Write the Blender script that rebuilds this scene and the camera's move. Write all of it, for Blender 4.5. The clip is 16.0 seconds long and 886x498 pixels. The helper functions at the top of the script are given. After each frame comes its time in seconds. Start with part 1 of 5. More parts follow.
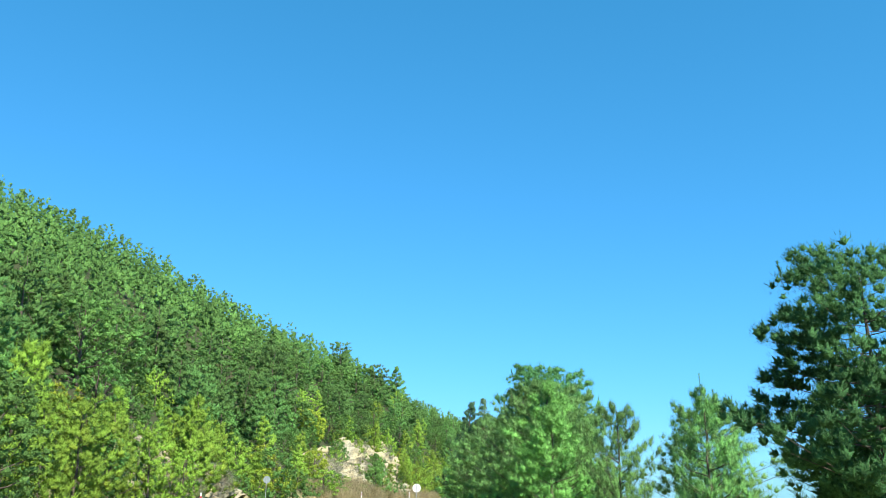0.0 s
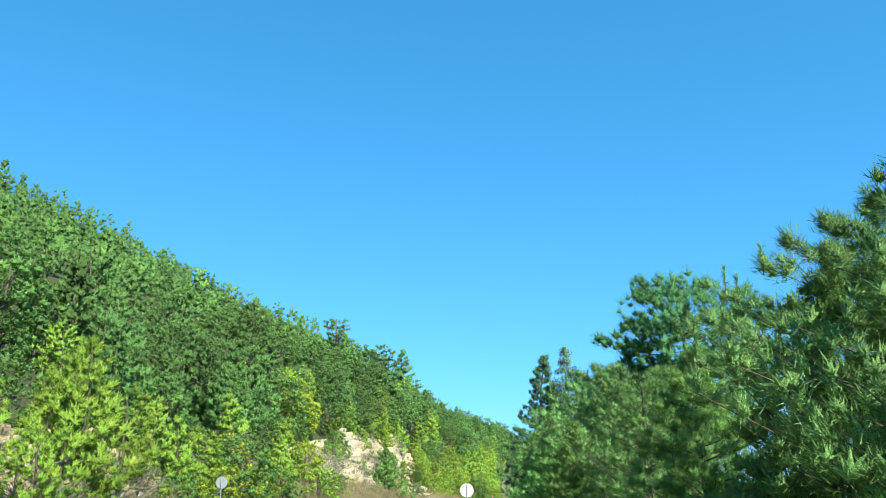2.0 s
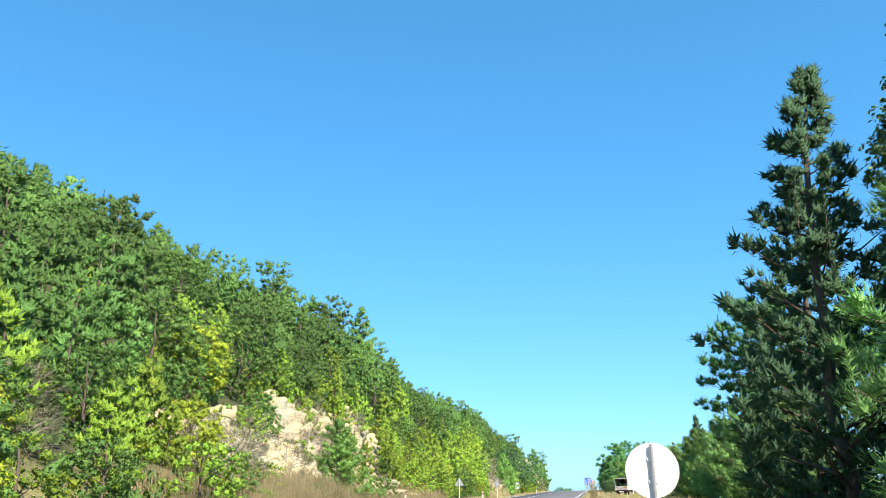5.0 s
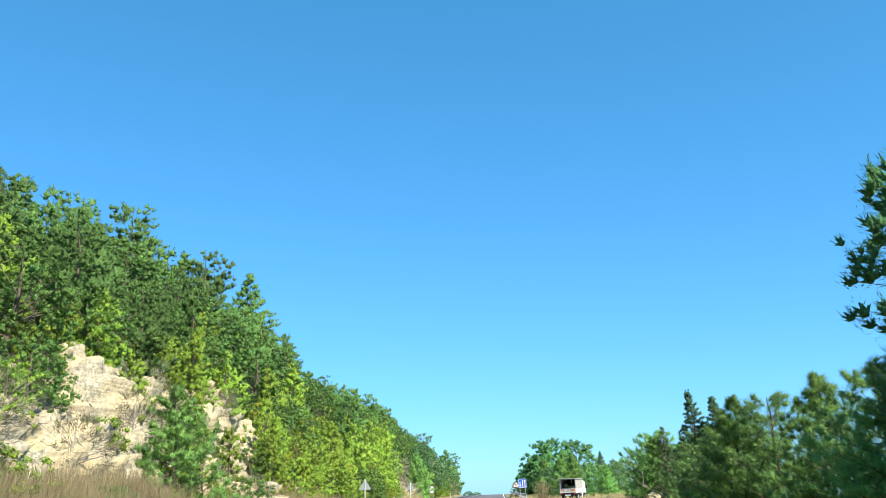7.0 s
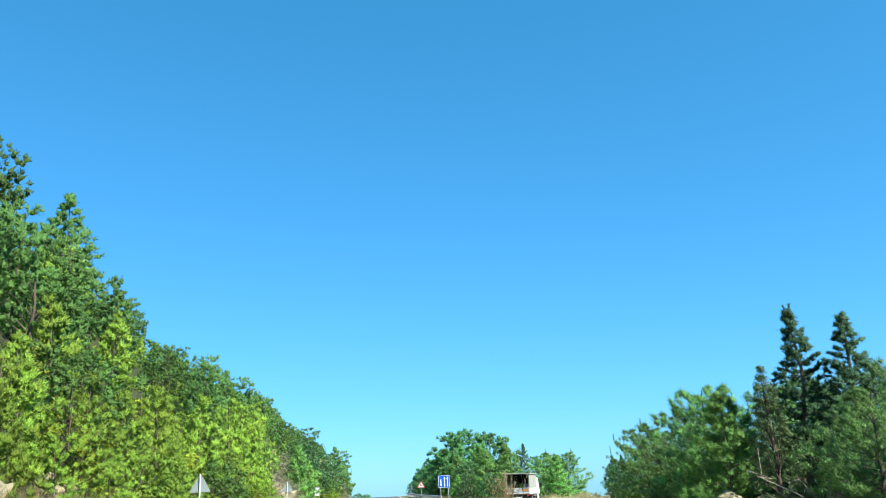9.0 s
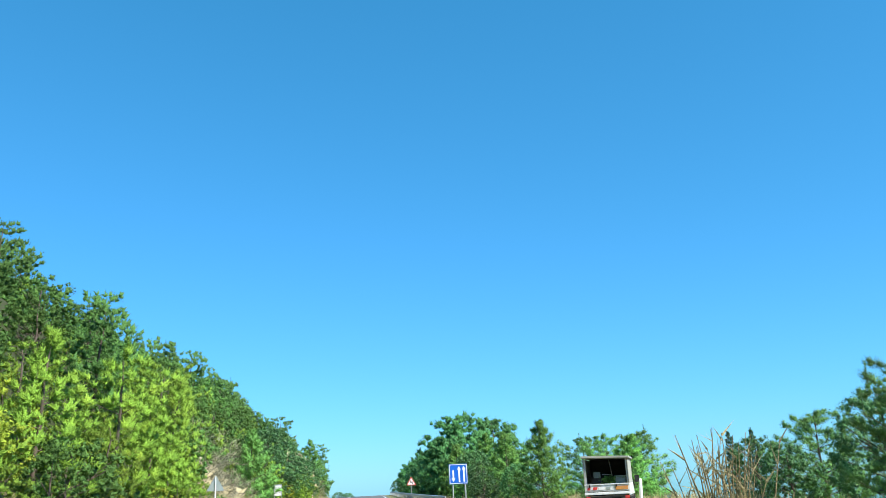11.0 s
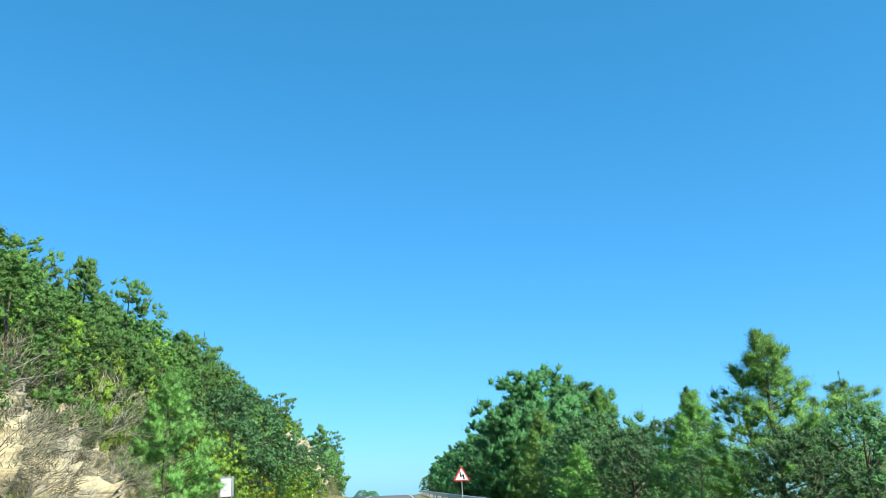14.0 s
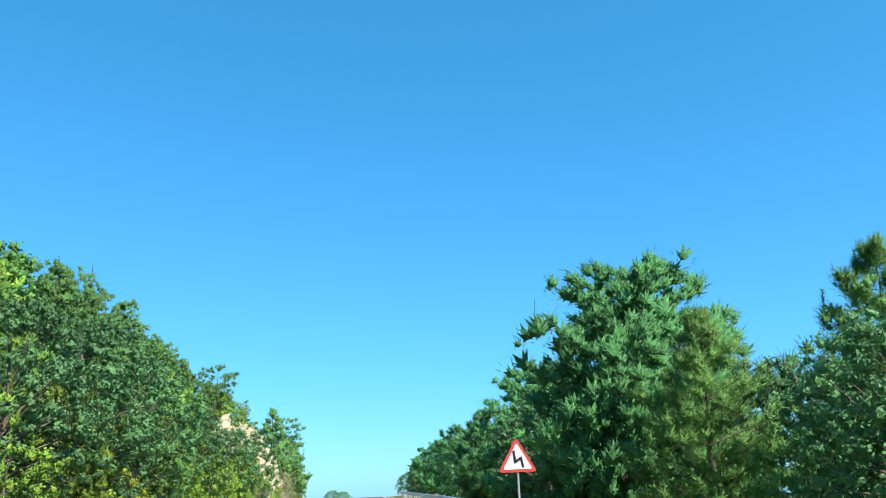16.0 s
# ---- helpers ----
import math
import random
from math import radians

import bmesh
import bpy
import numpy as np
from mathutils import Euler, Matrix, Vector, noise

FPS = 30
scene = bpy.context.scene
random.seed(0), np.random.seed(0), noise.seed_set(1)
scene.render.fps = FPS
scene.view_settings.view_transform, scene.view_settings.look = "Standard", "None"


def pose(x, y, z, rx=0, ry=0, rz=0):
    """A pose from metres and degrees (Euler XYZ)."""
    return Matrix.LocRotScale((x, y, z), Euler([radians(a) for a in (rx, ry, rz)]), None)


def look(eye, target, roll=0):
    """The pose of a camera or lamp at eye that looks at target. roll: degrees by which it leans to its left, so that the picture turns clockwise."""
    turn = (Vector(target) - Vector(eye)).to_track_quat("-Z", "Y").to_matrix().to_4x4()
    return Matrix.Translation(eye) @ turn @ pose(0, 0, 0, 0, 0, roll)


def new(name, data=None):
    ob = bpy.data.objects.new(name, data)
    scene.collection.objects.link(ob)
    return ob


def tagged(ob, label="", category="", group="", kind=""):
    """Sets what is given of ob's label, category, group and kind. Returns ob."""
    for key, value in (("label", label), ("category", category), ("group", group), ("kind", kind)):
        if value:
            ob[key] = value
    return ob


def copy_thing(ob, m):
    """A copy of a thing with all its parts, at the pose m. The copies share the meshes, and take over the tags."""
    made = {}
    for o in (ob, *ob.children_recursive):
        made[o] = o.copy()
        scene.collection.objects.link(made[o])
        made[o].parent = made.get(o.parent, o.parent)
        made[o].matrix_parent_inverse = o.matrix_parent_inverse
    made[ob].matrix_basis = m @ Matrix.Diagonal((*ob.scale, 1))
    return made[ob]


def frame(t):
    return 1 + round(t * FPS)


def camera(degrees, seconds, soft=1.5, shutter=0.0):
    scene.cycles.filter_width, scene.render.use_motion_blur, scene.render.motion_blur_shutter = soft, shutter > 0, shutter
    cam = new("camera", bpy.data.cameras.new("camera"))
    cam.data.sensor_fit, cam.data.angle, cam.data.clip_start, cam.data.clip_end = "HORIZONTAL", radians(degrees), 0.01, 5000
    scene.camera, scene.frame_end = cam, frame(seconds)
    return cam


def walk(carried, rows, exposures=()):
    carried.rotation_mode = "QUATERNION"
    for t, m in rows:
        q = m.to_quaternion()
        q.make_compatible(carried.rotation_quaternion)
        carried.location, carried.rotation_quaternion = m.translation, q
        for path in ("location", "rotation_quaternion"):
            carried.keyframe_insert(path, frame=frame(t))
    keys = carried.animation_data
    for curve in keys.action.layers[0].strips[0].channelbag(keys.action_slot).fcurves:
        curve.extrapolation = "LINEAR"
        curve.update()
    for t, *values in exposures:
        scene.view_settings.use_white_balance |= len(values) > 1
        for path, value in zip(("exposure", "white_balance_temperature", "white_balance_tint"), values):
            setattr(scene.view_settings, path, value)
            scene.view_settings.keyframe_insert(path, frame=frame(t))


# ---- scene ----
import itertools

cam = camera(55.73, 16.0, soft=0.75, shutter=0.03)
ROWS = [
    (0.0, 0.00, 0.00, 3.64, 16.08, 0.84),
    (0.5, -1.32, 7.07, 3.80, 16.13, 0.63),
    (1.0, -2.65, 14.11, 3.50, 16.19, 0.26),
    (1.5, -4.00, 21.18, 3.37, 16.24, -0.07),
    (2.0, -5.26, 27.83, 3.12, 16.30, -0.59),
    (2.5, -6.62, 34.20, 2.84, 16.23, -0.97),
    (3.0, -7.84, 40.52, 2.64, 16.18, -1.16),
    (3.5, -8.54, 46.42, 2.55, 16.13, -1.08),
    (3.7, -8.72, 48.78, 2.40, 16.13, -1.00),
    (5.8, -9.31, 70.19, -1.84, 15.96, -1.94),
    (6.0, -9.31, 72.24, -2.28, 15.99, -1.91),
    (6.5, -9.24, 77.39, -4.07, 16.10, -1.98),
    (7.0, -9.07, 82.90, -6.39, 16.13, -2.20),
    (7.5, -8.73, 88.94, -8.73, 15.96, -2.72),
    (8.0, -8.17, 95.34, -10.87, 15.91, -3.07),
    (8.5, -7.45, 101.94, -12.54, 15.89, -2.97),
    (9.0, -6.61, 108.33, -13.87, 15.95, -2.69),
    (9.2, -6.24, 110.77, -14.27, 16.06, -2.60),
    (11.3, -1.85, 135.72, -15.05, 15.66, -2.71),
    (11.5, -1.42, 138.19, -14.93, 15.54, -2.54),
    (12.0, -0.35, 144.39, -14.61, 15.55, -2.43),
    (12.5, 0.63, 150.52, -13.97, 15.60, -2.41),
    (13.0, 1.64, 156.30, -12.94, 15.81, -2.18),
    (13.5, 2.86, 162.52, -12.61, 15.90, -1.91),
    (14.0, 4.16, 169.81, -13.09, 15.78, -2.10),
    (14.5, 5.47, 177.75, -13.58, 15.76, -2.17),
    (15.0, 6.76, 185.37, -14.06, 15.75, -2.13),
    (15.5, 7.98, 192.43, -14.79, 15.69, -2.11),
    (16.0, 9.17, 199.57, -14.94, 15.71, -2.36),
]
EYE = 1.35
# seconds, stops, kelvin, tint: the phone brightens and warms its picture a little on the way
EXPOSURES = [
    (0.0, 0.82, 6500, 10), (1.0, 0.86, 6550, 10), (2.5, 0.98, 6650, 11), (3.5, 1.06, 6850, 13), (6.0, 0.98, 7150, 22), (6.5, 0.93, 6950, 18), (7.0, 0.88, 6850, 17), (7.5, 0.80, 6700, 13),
    (8.0, 0.80, 6650, 13), (9.0, 0.79, 6500, 10), (12.5, 0.69, 6450, 10), (14.0, 0.72, 6450, 10), (16.0, 0.86, 6450, 10),
]
walk(cam, [(t, pose(x, y, EYE, 90 + pitch, 0, yaw) @ pose(0, 0, 0, 0, 0, roll)) for t, x, y, yaw, pitch, roll in ROWS], EXPOSURES)

# ---- world, sun ----
SUN_ELEV, SUN_AZ = 46.0, 145.0        # azimuth clockwise from +y
world = bpy.data.worlds.new("sky_world")
scene.world = world
world.use_nodes = True
wn, wl = world.node_tree.nodes, world.node_tree.links
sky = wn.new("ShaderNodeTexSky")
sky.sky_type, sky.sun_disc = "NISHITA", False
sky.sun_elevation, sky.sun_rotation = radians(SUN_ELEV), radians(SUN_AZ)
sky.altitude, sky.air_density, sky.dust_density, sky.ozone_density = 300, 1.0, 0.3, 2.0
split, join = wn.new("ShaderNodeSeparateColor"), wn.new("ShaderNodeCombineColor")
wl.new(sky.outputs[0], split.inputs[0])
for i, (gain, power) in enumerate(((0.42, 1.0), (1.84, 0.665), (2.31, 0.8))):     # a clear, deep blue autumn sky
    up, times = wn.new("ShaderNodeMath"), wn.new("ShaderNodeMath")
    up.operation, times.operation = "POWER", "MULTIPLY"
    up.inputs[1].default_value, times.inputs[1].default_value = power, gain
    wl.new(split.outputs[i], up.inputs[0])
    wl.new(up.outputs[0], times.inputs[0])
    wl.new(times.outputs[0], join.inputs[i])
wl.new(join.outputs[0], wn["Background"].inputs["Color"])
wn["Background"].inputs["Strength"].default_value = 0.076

sun = new("sun", bpy.data.lights.new("sun", "SUN"))
sun.data.energy, sun.data.angle, sun.data.color = 5.0, radians(0.55), (1.0, 0.94, 0.84)
az, el = radians(SUN_AZ), radians(SUN_ELEV)
sun.matrix_world = look((math.sin(az) * math.cos(el) * 100, math.cos(az) * math.cos(el) * 100, math.sin(el) * 100), (0, 0, 0))


# ---- materials ----
class Mat:
    """A small builder round a node material with one Principled shader."""

    def __init__(self, name, rough=0.8, metal=0.0):
        self.m = bpy.data.materials.new(name)
        self.m.use_nodes = True
        self.n, self.l = self.m.node_tree.nodes, self.m.node_tree.links
        self.b = self.n["Principled BSDF"]
        self.b.inputs["Roughness"].default_value = rough
        self.b.inputs["Metallic"].default_value = metal
        self.b.inputs["Specular IOR Level"].default_value = 0.3
        self.coord = self.n.new("ShaderNodeTexCoord")

    def noise(self, scale, detail=4.0, stretch=None, space="Object", rough=0.55):
        t = self.n.new("ShaderNodeTexNoise")
        t.inputs["Scale"].default_value, t.inputs["Detail"].default_value, t.inputs["Roughness"].default_value = scale, detail, rough
        if stretch:
            mp = self.n.new("ShaderNodeMapping")
            mp.inputs["Scale"].default_value = stretch
            self.l.new(self.coord.outputs[space], mp.inputs["Vector"])
            self.l.new(mp.outputs[0], t.inputs["Vector"])
        else:
            self.l.new(self.coord.outputs[space], t.inputs["Vector"])
        return t.outputs["Fac"]

    def ramp(self, fac, stops):
        r = self.n.new("ShaderNodeValToRGB")
        el = r.color_ramp.elements
        while len(el) < len(stops):
            el.new(0.5)
        for e, (p, c) in zip(el, stops):
            e.position, e.color = p, (*c, 1)
        self.l.new(fac, r.inputs[0])
        return r.outputs[0]

    def mix(self, fac, a, b, blend="MIX"):
        x = self.n.new("ShaderNodeMix")
        x.data_type, x.blend_type = "RGBA", blend
        for sock, v in ((x.inputs[0], fac), (x.inputs[6], a), (x.inputs[7], b)):
            if isinstance(v, (int, float)):
                sock.default_value = v
            elif isinstance(v, tuple):
                sock.default_value = (*v, 1)
            else:
                self.l.new(v, sock)
        return x.outputs[2]

    def math(self, op, a, b):
        x = self.n.new("ShaderNodeMath")
        x.operation = op
        for sock, v in zip(x.inputs, (a, b)):
            if isinstance(v, (int, float)):
                sock.default_value = v
            else:
                self.l.new(v, sock)
        return x.outputs[0]

    def color(self, c):
        if isinstance(c, tuple):
            self.b.inputs["Base Color"].default_value = (*c, 1)
        else:
            self.l.new(c, self.b.inputs["Base Color"])
        return self

    def bump(self, height, strength=0.4, dist=0.03):
        b = self.n.new("ShaderNodeBump")
        b.inputs["Strength"].default_value, b.inputs["Distance"].default_value = strength, dist
        self.l.new(height, b.inputs["Height"])
        self.l.new(b.outputs[0], self.b.inputs["Normal"])
        return self


def foliage(name, dark, light, dry, dry_amount=0.12, glow=0.09, grain=6.0, stands=False, rough=0.6, gloss=0.18):
    """Leaf surface: colours vary leaf by leaf, clump by clump and tree by tree; part of the light shines through."""
    k = Mat(name, rough)
    k.b.inputs["Specular IOR Level"].default_value = gloss
    geo, obj = k.n.new("ShaderNodeNewGeometry"), k.n.new("ShaderNodeObjectInfo")
    leafwise = k.ramp(geo.outputs["Random Per Island"], [(0.0, tuple(0.2 * a + 0.8 * c for a, c in zip(dark, light))), (1.0, tuple(1.08 * c for c in light))])
    cell = k.n.new("ShaderNodeTexVoronoi")
    cell.inputs["Scale"].default_value = grain
    k.l.new(k.coord.outputs["Object"], cell.inputs["Vector"])
    bw = k.n.new("ShaderNodeRGBToBW")
    k.l.new(cell.outputs["Color"], bw.inputs[0])
    base = k.mix(0.3, leafwise, k.ramp(bw.outputs[0], [(0.25, dark), (0.7, light)]))
    patch = k.ramp(k.noise(0.55, 3.0), [(0.62 - dry_amount, (0, 0, 0)), (0.80 - dry_amount, (1, 1, 1))])
    bw2 = k.n.new("ShaderNodeRGBToBW")
    k.l.new(patch, bw2.inputs[0])
    base = k.mix(k.math("MULTIPLY", bw2.outputs[0], 0.6), base, dry)
    # fine dark breaks painted into the colour imitate the shaded gaps between needles
    base = k.mix(0.8, base, k.ramp(k.noise(grain * 5, 3.0, rough=0.7), [(0.36, (0.40, 0.40, 0.40)), (0.60, (1.5, 1.5, 1.5))]), "MULTIPLY")
    hs = k.n.new("ShaderNodeHueSaturation")
    k.l.new(base, hs.inputs["Color"])
    k.l.new(k.math("ADD", k.math("MULTIPLY", obj.outputs["Random"], 0.018), 0.494), hs.inputs["Hue"])
    stand = k.math("ADD", k.math("MULTIPLY", k.noise(0.24, 1.0), 1.1), 0.4)
    if stands:
        tree = k.n.new("ShaderNodeTexVoronoi")
        tree.inputs["Scale"].default_value = 0.19
        k.l.new(k.coord.outputs["Object"], tree.inputs["Vector"])
        bw3 = k.n.new("ShaderNodeRGBToBW")
        k.l.new(tree.outputs["Color"], bw3.inputs[0])
        stand = k.math("MULTIPLY", stand, k.math("ADD", k.math("MULTIPLY", bw3.outputs[0], 0.8), 0.55))
    k.l.new(k.math("MULTIPLY", stand, k.math("ADD", k.math("MULTIPLY", obj.outputs["Random"], 0.6), 0.67)), hs.inputs["Value"])
    k.color(hs.outputs[0])
    k.bump(k.noise(grain * 2.5, 4.0, rough=0.7), 0.7, 0.12)
    tr = k.n.new("ShaderNodeBsdfTranslucent")
    k.l.new(hs.outputs[0], tr.inputs["Color"])
    ms = k.n.new("ShaderNodeMixShader")
    ms.inputs[0].default_value = glow
    k.l.new(k.b.outputs[0], ms.inputs[1])
    k.l.new(tr.outputs[0], ms.inputs[2])
    k.l.new(ms.outputs[0], k.n["Material Output"].inputs["Surface"])
    return k.m


LEAF_PINE_DARK = foliage("pine_needles_dark", (0.024, 0.068, 0.022), (0.108, 0.228, 0.052), (0.16, 0.22, 0.045), 0.0)
LEAF_PINE_ROAD = foliage("roadside_pine_needles", (0.050, 0.135, 0.042), (0.265, 0.550, 0.145), (0.30, 0.54, 0.13), -0.1, 0.3, rough=0.5, gloss=0.35)
LEAF_PINE_TALL = foliage("tall_pine_needles", (0.026, 0.100, 0.042), (0.140, 0.400, 0.125), (0.17, 0.41, 0.11), -0.1, 0.24)
LEAF_PINE_FRESH = foliage("fresh_pine_needles", (0.070, 0.200, 0.046), (0.280, 0.590, 0.130), (0.33, 0.58, 0.11), 0.0, 0.32, rough=0.5, gloss=0.35)
LEAF_PINE_LIGHT = foliage("pine_needles_light", (0.054, 0.140, 0.021), (0.250, 0.405, 0.046), (0.34, 0.39, 0.042), 0.08, 0.1)
LEAF_YELLOW = foliage("yellowing_leaves", (0.180, 0.260, 0.024), (0.380, 0.470, 0.046), (0.46, 0.46, 0.04), 0.04)
LEAF_OAK = foliage("broad_leaves", (0.028, 0.085, 0.026), (0.145, 0.300, 0.062), (0.22, 0.29, 0.055), 0.04)
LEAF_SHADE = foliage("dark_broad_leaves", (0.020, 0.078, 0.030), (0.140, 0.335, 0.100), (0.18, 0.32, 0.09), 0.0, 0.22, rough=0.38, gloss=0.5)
LEAF_FIR = foliage("fir_needles", (0.016, 0.052, 0.028), (0.075, 0.170, 0.075), (0.12, 0.17, 0.07), 0.0, 0.1)
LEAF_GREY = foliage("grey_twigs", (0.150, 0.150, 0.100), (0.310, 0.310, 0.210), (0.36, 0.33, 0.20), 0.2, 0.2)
LEAF_WOODS = foliage("woods_leaves", (0.020, 0.058, 0.018), (0.102, 0.205, 0.044), (0.16, 0.21, 0.045), 0.03, 0.08, 2.4, True)
LEAF_PALE = foliage("pale_thin_leaves", (0.080, 0.160, 0.060), (0.210, 0.340, 0.130), (0.36, 0.37, 0.10), 0.1)
STRAW = foliage("dry_grass_blades", (0.26, 0.21, 0.10), (0.50, 0.42, 0.23), (0.30, 0.32, 0.11), 0.1, 0.3)


def simple(name, dark, light, scale, rough=0.8, metal=0.0, fine=None, bump=0.3, stretch=None):
    k = Mat(name, rough, metal)
    c = k.ramp(k.noise(scale, 5.0, stretch), [(0.3, dark), (0.7, light)])
    f = k.noise(fine or scale * 9, 4.0, stretch)
    c = k.mix(0.35, c, k.ramp(f, [(0.3, tuple(0.6 * v for v in dark)), (0.7, light)]))
    k.color(c)
    if bump:
        k.bump(f, bump, 0.02)
    return k.m


BARK = simple("pine_bark", (0.07, 0.055, 0.042), (0.19, 0.15, 0.115), 2.0, 0.9, fine=14, bump=0.8, stretch=(1, 1, 0.25))
BARK_PALE = simple("pale_bark", (0.28, 0.25, 0.20), (0.50, 0.46, 0.39), 3.0, 0.9, fine=20, bump=0.6, stretch=(1, 1, 0.3))
ASPHALT = simple("asphalt", (0.095, 0.095, 0.092), (0.150, 0.150, 0.145), 0.6, 0.7, fine=60, bump=0.4)
ROAD_PAINT = simple("worn_road_paint", (0.55, 0.55, 0.53), (0.80, 0.80, 0.78), 4.0, 0.6, fine=40, bump=0.1)
GALV = simple("galvanised_steel", (0.42, 0.44, 0.45), (0.60, 0.62, 0.63), 5.0, 0.45, 0.6, bump=0.05)
SIGN_BACK = simple("grey_sign_back", (0.30, 0.36, 0.34), (0.40, 0.46, 0.44), 3.0, 0.5, 0.2, bump=0.05)
SIGN_PALE = simple("pale_sign_back", (0.72, 0.74, 0.73), (0.84, 0.85, 0.84), 3.0, 0.45, 0.0, bump=0.03)
SIGN_WHITE = simple("sign_white", (0.74, 0.74, 0.74), (0.84, 0.84, 0.84), 4.0, 0.4, bump=0.02)
SIGN_BLUE = simple("sign_blue", (0.008, 0.095, 0.46), (0.012, 0.13, 0.56), 3.0, 0.4, bump=0.02)
SIGN_RED = simple("sign_red", (0.55, 0.045, 0.04), (0.68, 0.07, 0.06), 5.0, 0.4, bump=0.02)
SIGN_BLACK = simple("sign_black", (0.012, 0.012, 0.012), (0.03, 0.03, 0.03), 5.0, 0.5, bump=0.02)
SIGN_ORANGE = simple("orange_sheet", (0.55, 0.23, 0.06), (0.70, 0.33, 0.10), 5.0, 0.5, bump=0.02)
CANVAS = simple("dusty_canvas", (0.33, 0.34, 0.29), (0.48, 0.48, 0.42), 2.5, 0.85, fine=30, bump=0.4)
TRUCK_PAINT = simple("faded_white_paint", (0.62, 0.62, 0.58), (0.78, 0.78, 0.75), 2.0, 0.45, fine=25, bump=0.05)
RUBBER = simple("tyre_rubber", (0.015, 0.015, 0.015), (0.035, 0.035, 0.035), 6.0, 0.9)
DARK_WOOD = simple("dark_crate", (0.05, 0.045, 0.04), (0.14, 0.12, 0.10), 6.0, 0.8)
GLASS_DARK = simple("dark_glass", (0.02, 0.025, 0.03), (0.04, 0.045, 0.05), 2.0, 0.08, bump=0)


def ground_material():
    k = Mat("dry_hill_ground", 0.95)
    big, mid, fine = k.noise(0.07, 5.0), k.noise(0.6, 5.0), k.noise(7.0, 5.0)
    grass = k.ramp(fine, [(0.3, (0.07, 0.085, 0.025)), (0.7, (0.20, 0.20, 0.07))])
    straw = k.ramp(fine, [(0.3, (0.22, 0.18, 0.08)), (0.7, (0.42, 0.36, 0.19))])
    soil = k.ramp(fine, [(0.3, (0.20, 0.15, 0.09)), (0.7, (0.38, 0.30, 0.19))])
    c = k.mix(k.ramp(mid, [(0.3, (0, 0, 0)), (0.75, (1, 1, 1))]), grass, straw)
    c = k.mix(k.ramp(big, [(0.6, (0, 0, 0)), (0.74, (1, 1, 1))]), c, soil)
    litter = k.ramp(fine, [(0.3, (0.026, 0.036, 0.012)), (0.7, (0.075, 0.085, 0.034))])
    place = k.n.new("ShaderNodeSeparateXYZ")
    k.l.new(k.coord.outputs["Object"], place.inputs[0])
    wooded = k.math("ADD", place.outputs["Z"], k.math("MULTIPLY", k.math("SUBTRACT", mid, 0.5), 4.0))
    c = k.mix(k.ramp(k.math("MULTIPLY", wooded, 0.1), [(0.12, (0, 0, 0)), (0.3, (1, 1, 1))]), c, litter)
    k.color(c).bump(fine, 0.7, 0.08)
    return k.m


def rock_material():
    k = Mat("pale_marl_rock", 0.92)
    strata = k.noise(1.0, 6.0, (0.12, 0.12, 3.2))
    blot = k.noise(0.45, 5.0)
    fine = k.noise(6.0, 6.0)
    c = k.ramp(strata, [(0.34, (0.10, 0.08, 0.045)), (0.46, (0.42, 0.36, 0.19)), (0.70, (0.62, 0.55, 0.32))])
    c = k.mix(k.ramp(blot, [(0.46, (0, 0, 0)), (0.6, (1, 1, 1))]), c, k.ramp(fine, [(0.3, (0.17, 0.17, 0.11)), (0.7, (0.48, 0.46, 0.33))]))
    c = k.mix(0.35, c, k.ramp(fine, [(0.3, (0.13, 0.11, 0.06)), (0.7, (0.62, 0.55, 0.36))]))
    k.color(c).bump(k.math("ADD", k.math("MULTIPLY", strata, 1.2), k.math("MULTIPLY", fine, 0.5)), 0.6, 0.2)
    return k.m


GROUND, ROCK = ground_material(), rock_material()


# ---- mesh helpers ----
def mesh_from(name, verts, faces, material, smooth=False, normals=None):
    """One mesh out of vertex and face arrays (faces: n x 3 or n x 4)."""
    verts, faces = np.asarray(verts, dtype=np.float32), np.asarray(faces, dtype=np.int32)
    me = bpy.data.meshes.new(name)
    n, k = faces.shape
    me.vertices.add(len(verts))
    me.vertices.foreach_set("co", verts.ravel())
    me.loops.add(n * k)
    me.loops.foreach_set("vertex_index", faces.ravel())
    me.polygons.add(n)
    me.polygons.foreach_set("loop_start", np.arange(n, dtype=np.int32) * k)
    if smooth:
        me.polygons.foreach_set("use_smooth", np.ones(n, dtype=bool))
    me.update(calc_edges=True)
    if normals is not None:
        me.normals_split_custom_set_from_vertices(np.asarray(normals, dtype=np.float32))
    me.materials.append(material)
    return me


def part(name, bm, material, parent, label=""):
    """Links a bmesh (or a ready mesh) as one mesh object under a thing or a part."""
    if isinstance(bm, bmesh.types.BMesh):
        me = bpy.data.meshes.new(name)
        bm.to_mesh(me)
        bm.free()
        me.materials.append(material)
    else:
        me = bm
    ob = new(name, me)
    ob.parent = parent
    if label:
        ob["label"] = label
    return ob


def thing(name, m, label, category, group="", kind=""):
    ob = new(name)
    ob.empty_display_size = 0.2
    ob.matrix_basis = m
    return tagged(ob, label, category, group, kind)


